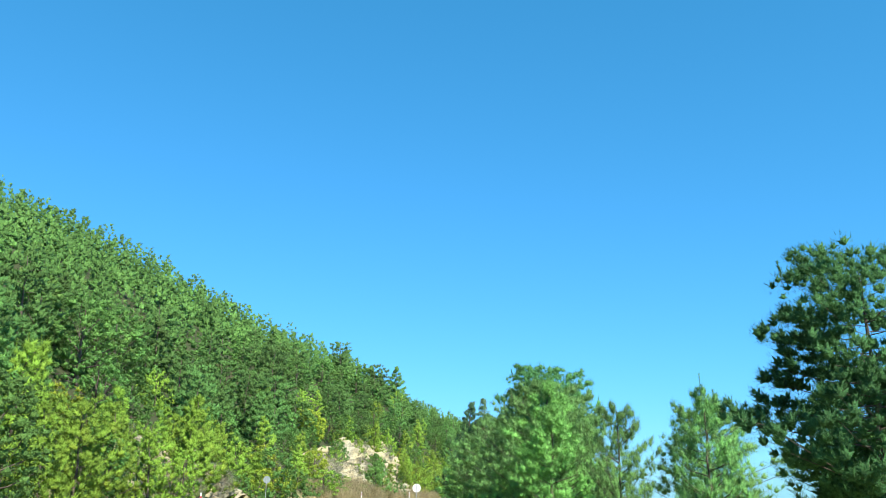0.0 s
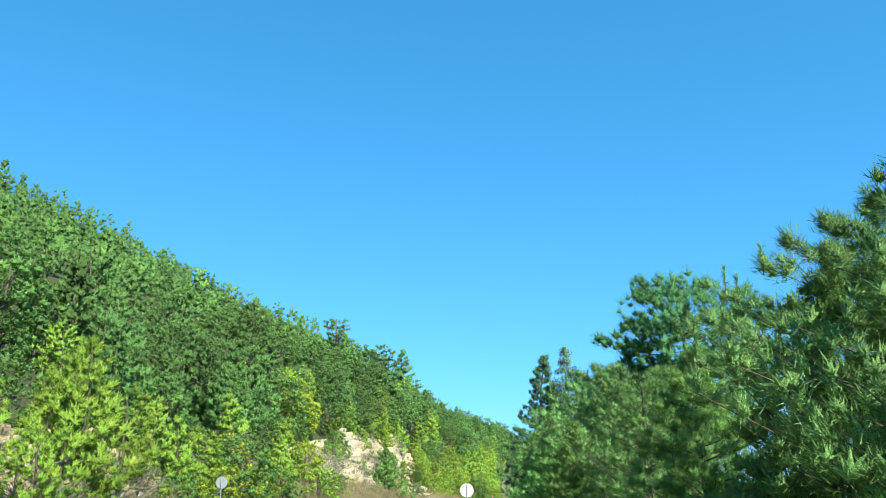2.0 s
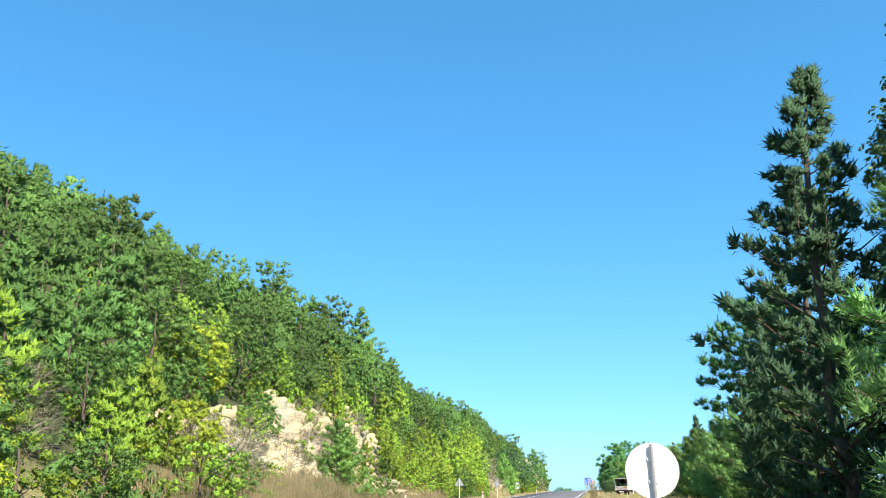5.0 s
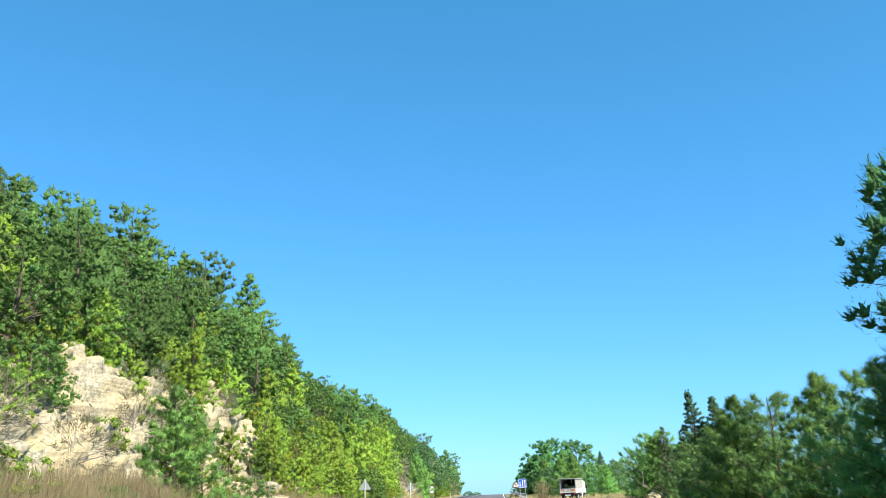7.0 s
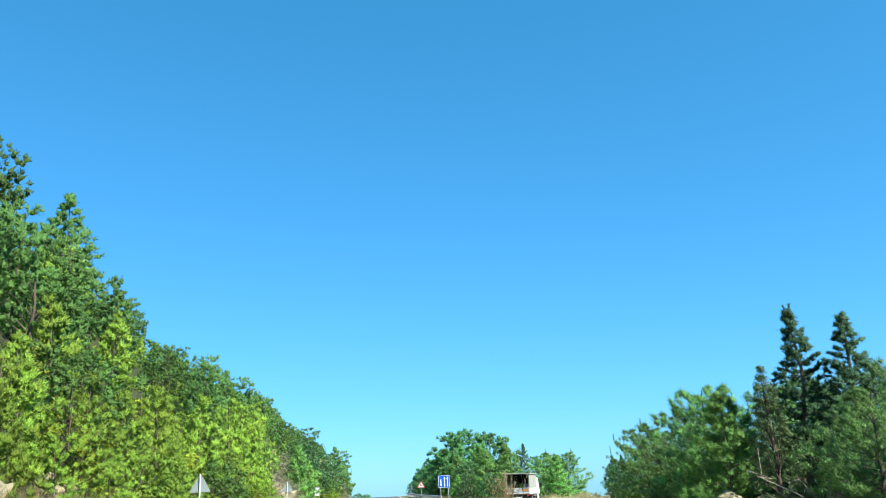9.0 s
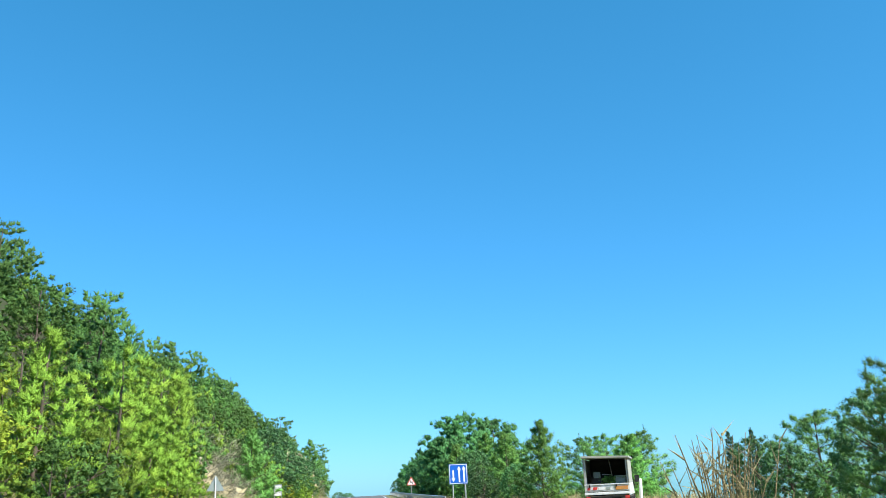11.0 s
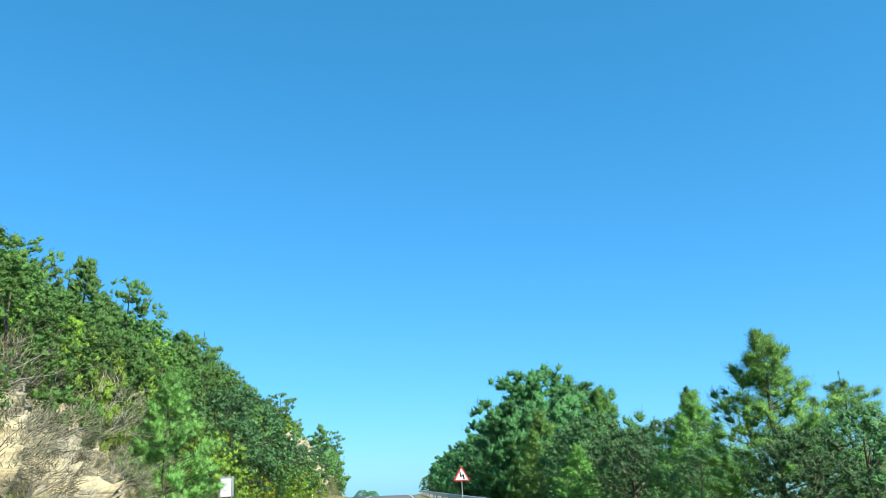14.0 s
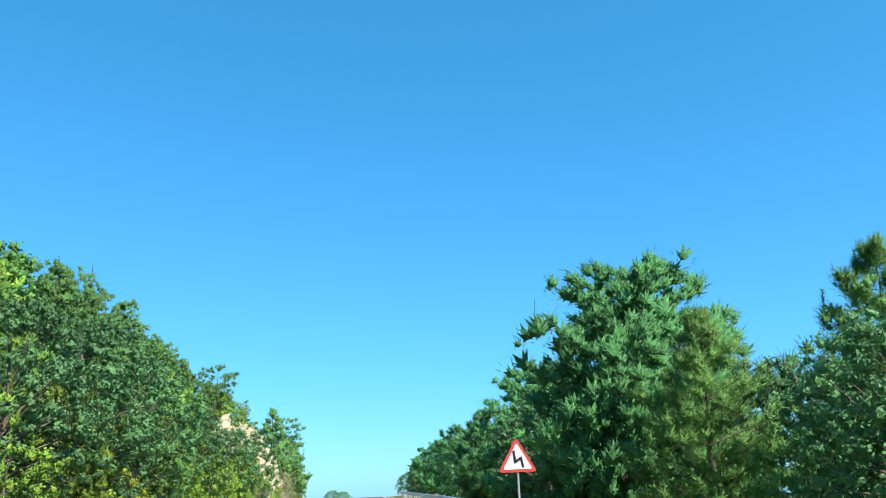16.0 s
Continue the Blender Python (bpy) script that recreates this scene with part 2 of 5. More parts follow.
def box(bm, x0, x1, y0, y1, z0, z1, bevel=0.0):
    r = bmesh.ops.create_cube(bm, size=1.0, matrix=Matrix.LocRotScale(((x0 + x1) / 2, (y0 + y1) / 2, (z0 + z1) / 2), None, (x1 - x0, y1 - y0, z1 - z0)))
    if bevel:
        edges = list({e for v in r["verts"] for e in v.link_edges})
        bmesh.ops.bevel(bm, geom=edges, offset=bevel, segments=2, affect="EDGES")
    return bm


def rod(bm, a, b, r0, r1=None, sides=8):
    a, b = Vector(a), Vector(b)
    m = Matrix.Translation((a + b) / 2) @ (b - a).to_track_quat("Z", "Y").to_matrix().to_4x4()
    bmesh.ops.create_cone(bm, cap_ends=True, segments=sides, radius1=r0, radius2=r1 if r1 is not None else r0, depth=(b - a).length, matrix=m)
    return bm


def plate(bm, outline, y0, y1, bevel=0.0):
    """A flat plate standing in the x-z plane, from y0 to y1, with that outline."""
    f = bm.faces.new([bm.verts.new((x, y0, z)) for x, z in outline])
    r = bmesh.ops.extrude_face_region(bm, geom=[f])
    bmesh.ops.translate(bm, vec=(0, y1 - y0, 0), verts=[v for v in r["geom"] if isinstance(v, bmesh.types.BMVert)])
    bmesh.ops.recalc_face_normals(bm, faces=bm.faces)
    return bm


# ---- the road's line and the lie of the land ----
ROAD_Y = np.array([-400, -150, -60, 0, 21, 41, 56, 70, 83, 95, 108, 122, 136, 150, 170, 185, 200, 260, 334, 420, 520, 700, 1500], dtype=float)
ROAD_X = np.array([75, 29, 11.3, 0, -4.0, -7.7, -9.1, -9.3, -9.05, -8.2, -6.6, -4.4, -1.9, 0.6, 4.2, 6.8, 9.2, 19.2, 31.5, 42, 48, 45, -40], dtype=float)


def road_x(y):
    """x of the camera's lane at y, a cubic through the points."""
    y = np.asarray(y, dtype=float)
    m = np.gradient(ROAD_X, ROAD_Y)
    i = np.clip(np.searchsorted(ROAD_Y, y) - 1, 0, len(ROAD_Y) - 2)
    h = ROAD_Y[i + 1] - ROAD_Y[i]
    t = np.clip((y - ROAD_Y[i]) / h, 0, 1)
    return (2 * t**3 - 3 * t**2 + 1) * ROAD_X[i] + (t**3 - 2 * t**2 + t) * h * m[i] + (3 * t**2 - 2 * t**3) * ROAD_X[i + 1] + (t**3 - t**2) * h * m[i + 1]


def wave(x, y):
    """Soft relief between about -1 and 1."""
    return (np.sin(x * 0.071 + 1.3) * np.cos(y * 0.053) + 0.6 * np.sin(x * 0.16 - y * 0.11 + 2.0) + 0.4 * np.sin(y * 0.23 + x * 0.05)) / 2.0


SIDE_D = np.array([-4000, -900, -300, -180, -130, -60, -33, -28, -24, -19, -14.5, -12.5, -11, -9, 3, 6, 12, 18, 30, 80, 300, 1500, 4000], dtype=float)
LOW_Z = np.array([60, 60, 66, 72, 65, 30, 14.5, 10.8, 8.3, 5.4, 2.6, 0.9, 0.25, -0.05, -0.05, 0.15, 0.35, 0.1, -2.0, -9, -40, -150, -380], dtype=float)
STEEP_Z = np.array([60, 60, 66, 70, 63, 32, 19.5, 16.8, 13.6, 8.6, 3.2, 0.9, 0.25, -0.05, -0.05, 0.15, 0.35, 0.1, -2.0, -9, -40, -150, -380], dtype=float)
GENTLE_Z = np.array([40, 40, 46, 50, 46, 26, 15.5, 13, 10.8, 7.6, 3.0, 0.9, 0.25, -0.05, -0.05, 0.15, 0.35, 0.1, -2.0, -9, -40, -150, -380], dtype=float)


def soft(v, a, b):
    t = np.clip((np.asarray(v, dtype=float) - a) / (b - a), 0, 1)
    return t * t * (3 - 2 * t)


def crest(y):
    """The road tops a rise and falls away beyond it."""
    return -0.028 * np.maximum(0, np.asarray(y, dtype=float) - 325) ** 2 / (np.maximum(0, np.asarray(y, dtype=float) - 325) + 40)


def height(d, y):
    """Ground height at the offset d from the camera's lane (left is minus) and at y."""
    d, y = np.asarray(d, dtype=float), np.asarray(y, dtype=float)
    w, u = soft(y, 190, 235), soft(y, 98, 124)
    z = (np.interp(d, SIDE_D, LOW_Z) * (1 - u) + np.interp(d, SIDE_D, STEEP_Z) * u) * (1 - w) + np.interp(d, SIDE_D, GENTLE_Z) * w
    rise = np.clip((-d - 10) / 12, 0, 1)
    z = z * (1 - rise * 0.97 * soft(y, 345, 420)) + crest(y)
    return z + rise * 1.2 * wave(d * 1.3, y) + np.clip((d - 5) / 8, 0, 1) * 0.25 * wave(d * 2, y * 2)


def build_ground():
    d = np.unique(np.concatenate([[-4000, -1500, -600, -300, -220], np.arange(-180, -40, 5.0), np.arange(-40, 40, 1.0), [45, 55, 70, 100, 160, 300, 700, 1500, 4000]]))
    y = np.unique(np.concatenate([[-4000, -1500, -600, -250, -120], np.arange(-60, 440, 2.5), [460, 500, 560, 650, 800, 1200, 2000, 4000]]))
    D, Y = np.meshgrid(d, y)
    X, Z = road_x(Y) + D, height(D, Y)
    n, k = X.shape
    i = (np.arange(n - 1)[:, None] * k + np.arange(k - 1)[None, :]).ravel()
    faces = np.stack([i, i + 1, i + k + 1, i + k], 1)
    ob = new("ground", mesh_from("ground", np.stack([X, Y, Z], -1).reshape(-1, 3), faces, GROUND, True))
    return tagged(ob, "dry grassy hillside ground with bare soil", "ground", kind="structure")


def strip(name, d0, d1, y0, y1, z, material, step=2.0, thick=0.06):
    """A band along the road, with thickness."""
    y = np.arange(y0, y1 + 0.01, step)
    ring = []
    for dd, zz in ((d0, z), (d1, z), (d1, z - thick), (d0, z - thick)):
        ring.append(np.stack([road_x(y) + dd, y, zz + crest(y)], -1))
    v = np.stack(ring, 1).reshape(-1, 3)
    n = len(y)
    f = []
    for a in range(4):
        b = (a + 1) % 4
        i = np.arange(n - 1) * 4
        f.append(np.stack([i + a, i + b, i + 4 + b, i + 4 + a], 1))
    f.append(np.array([[0, 3, 2, 1], [4 * n - 4, 4 * n - 3, 4 * n - 2, 4 * n - 1]]))
    return mesh_from(name, v, np.concatenate(f), material)


def build_road():
    tagged(new("road", strip("road", -8.6, 2.6, -120, 620, 0.02, ASPHALT, thick=0.2)), "grey asphalt road of three lanes", "road", kind="structure")
    for dd in (-8.1, 2.1):
        tagged(new("edge_line", strip("edge_line", dd - 0.08, dd + 0.08, -120, 620, 0.028, ROAD_PAINT, thick=0.01)), "worn white painted road edge line", "road marking", kind="structure")
    for dd in (-4.8,):
        tagged(new("lane_line", strip("lane_line", dd - 0.07, dd + 0.07, -120, 620, 0.028, ROAD_PAINT, thick=0.01)), "worn white painted lane line", "road marking", kind="structure")


def build_rock(y0, y1, reach, seed, rise=0.0):
    """Bare stretch of the cut in the hill: ledges of layered rock, each layer proud or worn back by its own amount."""
    rng = np.random.default_rng(seed)
    y = np.arange(y0 - 3, y1 + 3, 0.32)
    u = np.linspace(0, 1, 46)
    Y, U = np.meshgrid(y, u, indexing="ij")
    ph = rng.uniform(0, 6.28, 40)
    D = -11.6 - U * reach
    Z = height(D, Y) + rise * soft(Y, y0 - 2, y0 + 5) * (1 - soft(Y, y1 - 8, y1 + 2)) * soft(U, 0.0, 0.4) * (1 - soft(U, 0.7, 1.0))
    wob = Z + 0.06 * Y + 0.5 * np.sin(Y * 0.08 + ph[2]) + 0.2 * np.sin(Y * 0.5 + ph[3]) + 0.11 * np.sin(Y * 1.9 + ph[4] + Z) + 0.03 * rng.standard_normal(Z.shape)
    ledge = np.zeros_like(Z)
    for thick, amp in ((1.3, 0.30), (0.5, 0.52), (0.24, 0.42)):
        k = np.floor(wob / thick).astype(int) % 97
        table, shift = rng.uniform(-1, 1, 97), rng.uniform(0, 6.28, 97)
        block = np.floor((Y + 3 * shift[k]) / (thick * 2.6)).astype(int) % 97
        ledge += amp * (0.55 * table[k] + 0.75 * table[(k * 7 + block * 13) % 97])
    rough = np.zeros_like(Z)
    for i in range(6):
        rough += np.sin(Y * (0.35 * 1.7**i) + ph[18 + i] + Z * (0.5 + 0.6 * i)) / (1 + i * 0.8)
    bare = soft(Y, y0 - 2, y0 + 3) * (1 - soft(Y, y1 - 3, y1 + 2)) * (1 - soft(U, 0.86, 1.0))
    patchy = np.sin(Y * 0.33 + ph[30]) * np.sin(U * 5 + Y * 0.12 + ph[31]) + 0.6 * np.sin(Y * 0.71 + U * 7 + ph[32])
    lift = ledge + 0.16 * rough + 0.02 * rng.standard_normal(Z.shape) + 0.34 * patchy - 1.02 + 1.15 * bare
    X = road_x(Y) + D + 0.72 * lift
    Z = Z + 0.62 * lift
    n, k = X.shape
    i = (np.arange(n - 1)[:, None] * k + np.arange(k - 1)[None, :]).ravel()
    faces = np.stack([i, i + k, i + k + 1, i + 1], 1)
    ob = new("rock_cut", mesh_from("rock_cut", np.stack([X, Y, Z], -1).reshape(-1, 3), faces, ROCK))
    tagged(ob, "pale yellowish layered marl rock cut beside the road", "rock face", kind="structure")


build_ground()
build_road()
for y0, y1, top, seed in ((50, 74, 6.0, 5), (103, 146, 7.6, 6), (318, 342, 6.0, 8)):
    build_rock(y0, y1, top, seed)
build_rock(290, 320, 6.5, 9, 4.6)
build_rock(196, 216, 5.5, 7, 0.9)


# ---- plants ----
def unit(v):
    return v / np.maximum(np.linalg.norm(v, axis=-1, keepdims=True), 1e-9)


def facing(v, normal, k):
    """Turns each triangle's winding so that it faces along its normal; gives vertices, faces and vertex normals."""
    t = v.reshape(-1, 3, 3)
    g = np.cross(t[:, 1] - t[:, 0], t[:, 2] - t[:, 0])
    per = np.repeat(normal, k, 0)
    back = (g * per).sum(1) < 0
    t[back] = t[back][:, [0, 2, 1]]
    return t.reshape(-1, 3), np.arange(t.shape[0] * 3).reshape(-1, 3), np.repeat(per, 3, 0)


def blades(base, way, length, width, rng, face=None):
    """Thin upright triangles from base along way (needles, grass)."""
    n = len(base)
    toward = rng.standard_normal((n, 3)) if face is None else face + 0.45 * rng.standard_normal((n, 3))
    side = unit(np.cross(way, toward))
    w = (np.asarray(width) * np.ones(n))[:, None] / 2
    tip = base + way * (np.asarray(length) * np.ones(n))[:, None]
    v = np.stack([base - side * w, base + side * w, tip], 1).reshape(-1, 3)
    return facing(v, unit(toward) if face is None else face, 1)


def leaves(centre, normal, size, rng, aspect=0.6, face=None):
    """Diamond leaves, two triangles each, folded a little along the rib."""
    n = len(centre)
    a = unit(np.cross(normal, rng.standard_normal((n, 3))))
    b = np.cross(normal, a)
    s = (np.asarray(size) * np.ones(n) * rng.uniform(0.7, 1.3, n))[:, None] / 2
    p, q, u, w = centre - a * s, centre + b * s * aspect + normal * s * 0.25, centre + a * s, centre - b * s * aspect + normal * s * 0.25
    v = np.stack([p, q, u, p, u, w], 1).reshape(-1, 3)
    return facing(v, normal if face is None else face, 2)


def flecks(centre, normal, size, rng, aspect=0.8, face=None):
    """Small leaves, one triangle each."""
    n = len(centre)
    a = unit(np.cross(normal, rng.standard_normal((n, 3))))
    b = np.cross(normal, a)
    s = (np.asarray(size) * np.ones(n) * rng.uniform(0.7, 1.35, n))[:, None]
    v = np.stack([centre - a * s * 0.5, centre + a * s * 0.35 + b * s * aspect * 0.5, centre + a * s * 0.35 - b * s * aspect * 0.5], 1).reshape(-1, 3)
    return facing(v, normal if face is None else face, 1)


def tube(points, radii, sides=5):
    """A tapered tube along points."""
    points, radii = np.asarray(points, dtype=float), np.asarray(radii, dtype=float)
    n = len(points)
    along = unit(np.gradient(points, axis=0))
    ref = np.where(np.abs(along[:, 2:3]) > 0.9, [[1.0, 0, 0]], [[0, 0, 1.0]])
    p = unit(np.cross(along, ref))
    q = np.cross(along, p)
    a = np.arange(sides) / sides * 2 * np.pi
    ring = points[:, None] + radii[:, None, None] * (np.cos(a)[None, :, None] * p[:, None] + np.sin(a)[None, :, None] * q[:, None])
    i = (np.arange(n - 1)[:, None] * sides + np.arange(sides)[None]).ravel()
    j = (np.arange(n - 1)[:, None] * sides + (np.arange(sides)[None] + 1) % sides).ravel()
    return ring.reshape(-1, 3), np.concatenate([np.stack([i, j, j + sides], 1), np.stack([i, j + sides, i + sides], 1)])


def merge(pieces):
    vs, fs, ns, o = [], [], [], 0
    for piece in pieces:
        vs.append(piece[0])
        fs.append(piece[1] + o)
        ns.extend(piece[2:])
        o += len(piece[0])
    if len(ns) < len(vs):
        return np.concatenate(vs), np.concatenate(fs)
    return np.concatenate(vs), np.concatenate(fs), np.concatenate(ns)


def reach_at(form, f):
    """Half width of a crown at the part f of its height, from 0 to 1."""
    if form == "cone":
        return (1 - f) ** 0.72 * np.minimum(1, 0.55 + 3.5 * f)
    if form == "spire":
        return (1 - f) ** 0.9 * np.minimum(1, 0.75 + 2 * f)
    if form == "flat":
        return np.sqrt(np.maximum(0.04, 1 - ((f - 0.62) / 0.5) ** 2))
    return np.sqrt(np.maximum(0.03, 1 - ((f - 0.45) / 0.57) ** 2))


def spine_of(tall, rng):
    hs = np.linspace(0, tall * 0.96, 8)
    sway = np.cumsum(rng.normal(0, 0.012 * tall, (8, 2)), axis=0)
    return hs, np.column_stack([sway - sway[0], hs])


def solid(many):
    """Vertices and faces of a regular solid with twenty or with eight sides."""
    if many:
        g = (1 + 5 ** 0.5) / 2
        v = np.array([p for a in (-1, 1) for b in (-g, g) for p in ((a, b, 0), (0, a, b), (b, 0, a))], dtype=float)
    else:
        v = np.concatenate([np.eye(3), -np.eye(3)]) * math.sqrt(2)
    near = np.linalg.norm(v[:, None] - v[None], axis=2) < 2.1
    f = [t for t in itertools.combinations(range(len(v)), 3) if near[t[0], t[1]] and near[t[1], t[2]] and near[t[0], t[2]]]
    f = [(i, j, k) if np.dot(np.cross(v[j] - v[i], v[k] - v[i]), v[i]) > 0 else (i, k, j) for i, j, k in f]
    return unit(v), np.array(f)


def burrs(centre, radius, axis, rng, many=True, inner=0.36, sweep=0.5, even=0.55, crown=None):
    """Tufts: a small dense heart from which pointed sprays stand out on all sides and sweep up along the axis."""
    v0, f0 = solid(many)
    n, k = len(centre), len(v0)
    a = unit(rng.standard_normal((n, 3)))
    b = unit(np.cross(a, rng.standard_normal((n, 3))))
    turn = np.stack([a, b, np.cross(a, b)], 1)
    v = np.einsum("kj,njm->nkm", v0, turn) * rng.uniform(0.7, 1.3, (n, k, 1)) * inner
    corner = v[:, f0]                                      # tuft, side, corner, xyz
    way = unit(corner.mean(2))
    lift = (way * axis[:, None]).sum(2, keepdims=True)
    tip = way * rng.uniform(0.6, 1.15, (n, len(f0), 1)) * (0.85 + 0.25 * lift) + sweep * axis[:, None] * rng.uniform(0.2, 1.0, (n, len(f0), 1))
    t = np.stack([np.stack([corner[:, :, i], corner[:, :, (i + 1) % 3], tip], 2) for i in range(3)], 2)
    g = unit(np.cross(t[..., 1, :] - t[..., 0, :], t[..., 2, :] - t[..., 0, :]))
    nrm = even * unit(t.mean(3)) + (1 - even) * g
    if crown is not None:
        nrm = nrm + crown[:, None, None]
    nrm = unit(nrm)
    pos = centre[:, None, None, None] + t * (np.asarray(radius) * np.ones(n))[:, None, None, None, None]
    pos = pos.reshape(-1, 3)
    return pos, np.arange(len(pos)).reshape(-1, 3), np.repeat(nrm.reshape(-1, 3), 3, 0)


def clump_parts(seed, tall, wide, form, limbs, lobes, per, blade, width, lobe, low=0.03, rise=0.4, shoots=0, wood_step=1, uneven=0.25, bare=0, many=False, inner=0.36, burr=1.0):
    """Trunk and crown arrays of a pine whose needles stand in dense upswept brushes at the ends of its limbs, with gaps between."""
    rng = np.random.default_rng(seed)
    hs, spine = spine_of(tall, rng)
    r0 = 0.010 * tall + 0.025
    wood = [tube(spine, r0 * (1 - hs / tall) ** 0.8 + 0.012, 7)]
    f = np.clip((np.arange(limbs) + rng.uniform(-0.8, 0.8, limbs)) / limbs, 0.005, 0.985)
    az = np.arange(limbs) * 2.4 + rng.normal(0, 0.4, limbs)
    ln = reach_at(form, f) * wide / 2 * (1 + uneven * np.sin(az * 2 + f * 9 + seed)) * rng.uniform(0.62, 1.12, limbs) + 0.06
    zt = tall * (low + (1.0 - low) * f)
    zr = np.clip(zt - rise * ln, 0.03 * tall, 0.97 * tall)
    out = np.column_stack([np.cos(az), np.sin(az), np.zeros(limbs)])
    root = np.column_stack([np.interp(zr, hs, spine[:, 0]), np.interp(zr, hs, spine[:, 1]), zr])
    tip = root + out * ln[:, None] + np.column_stack([np.zeros(limbs), np.zeros(limbs), zt - zr])
    for i in range(0, limbs, wood_step):
        mid = (root[i] + tip[i]) / 2 + [0, 0, -0.06 * ln[i]] + rng.normal(0, 0.04 * ln[i], 3)
        rr = 0.36 * r0 * (1 - zr[i] / tall) + 0.006
        wood.append(tube([root[i], mid, tip[i]], [rr, rr * 0.6, 0.006], 4))
    for i in range(bare):
        j = int(limbs * rng.uniform(0.3, 0.95))
        end = root[j] + (tip[j] - root[j]) * rng.uniform(0.85, 1.02) + [0, 0, 0.08 * ln[j]]
        mid = (root[j] + end) / 2 + rng.normal(0, 0.06 * ln[j], 3)
        wood.append(tube([root[j], mid, end], [0.022, 0.014, 0.006], 4))
        for q in range(5):
            p = mid + (end - mid) * rng.random()
            wood.append(tube([p, p + rng.normal(0, 0.12, 3) + [0, 0, 0.1], p + rng.normal(0, 0.2, 3) + [0, 0, 0.3]], [0.009, 0.007, 0.004], 3))
    li = np.repeat(np.arange(limbs), lobes)
    n = len(li)
    t = rng.uniform(0.12, 1.0, n) ** 0.65
    t[::lobes] = 0.97
    side = np.column_stack([-out[li, 1], out[li, 0], np.zeros(n)])
    lat = rng.normal(0, 1, n) * 0.24 * ln[li] * (1.15 - 0.5 * t)
    lat[::lobes] *= 0.3
    rl = lobe * rng.uniform(0.5, 1.3, n) * (1.1 - 0.4 * f[li])
    c = root[li] + (tip[li] - root[li]) * t[:, None] + side * lat[:, None] + np.column_stack([np.zeros(n), np.zeros(n), rng.normal(0, 0.3, n) * rl + 0.12 * np.abs(lat)])
    axis = unit(0.45 * out[li] + [0, 0, 0.85] + rng.normal(0, 0.2, (n, 3)))
    m = n * per
    o = unit(rng.standard_normal((m, 3)) + 0.3 * np.repeat(axis, per, 0))
    drawn = o + 0.45 * np.repeat(axis, per, 0) * (o * np.repeat(axis, per, 0)).sum(1, keepdims=True)
    base = np.repeat(c, per, 0) + drawn * np.repeat(rl, per)[:, None] * rng.uniform(0.35, 1.0, (m, 1)) ** 0.6 * [1, 1, 0.85]
    way = unit(0.6 * o + 0.55 * np.repeat(axis, per, 0) + rng.normal(0, 0.28, (m, 3)))
    whole = unit(np.repeat(c, per, 0) - [0, 0, tall * 0.35])
    face = unit(0.85 * o + 0.3 * whole + rng.normal(0, 0.1, (m, 3)))
    crown = [blades(base - way * blade * 0.4, way, blade * rng.uniform(0.6, 1.3, m), width * rng.uniform(0.7, 1.35, m), rng, face)]
    crown.append(burrs(c, burr * rl, axis, rng, many, inner, crown=0.4 * unit(c - [0, 0, tall * 0.35])))
    for i in range(shoots):
        foot = tip[limbs - 1 - int(limbs * 0.6 * rng.random() ** 1.3)]
        top = foot + np.array([rng.normal(0, 0.06), rng.normal(0, 0.06), rng.uniform(0.35, 0.85)])
        wood.append(tube([foot - [0, 0, 0.2], (foot + top) / 2, top], [0.010, 0.007, 0.004], 4))
        tt = rng.uniform(0, 1, 70)
        crown.append(blades(foot + (top - foot) * tt[:, None], unit(rng.standard_normal((70, 3)) * [1, 1, 0.3] + [0, 0, 1.3]), 0.13, 0.024, rng))
    return merge(wood), merge(crown)


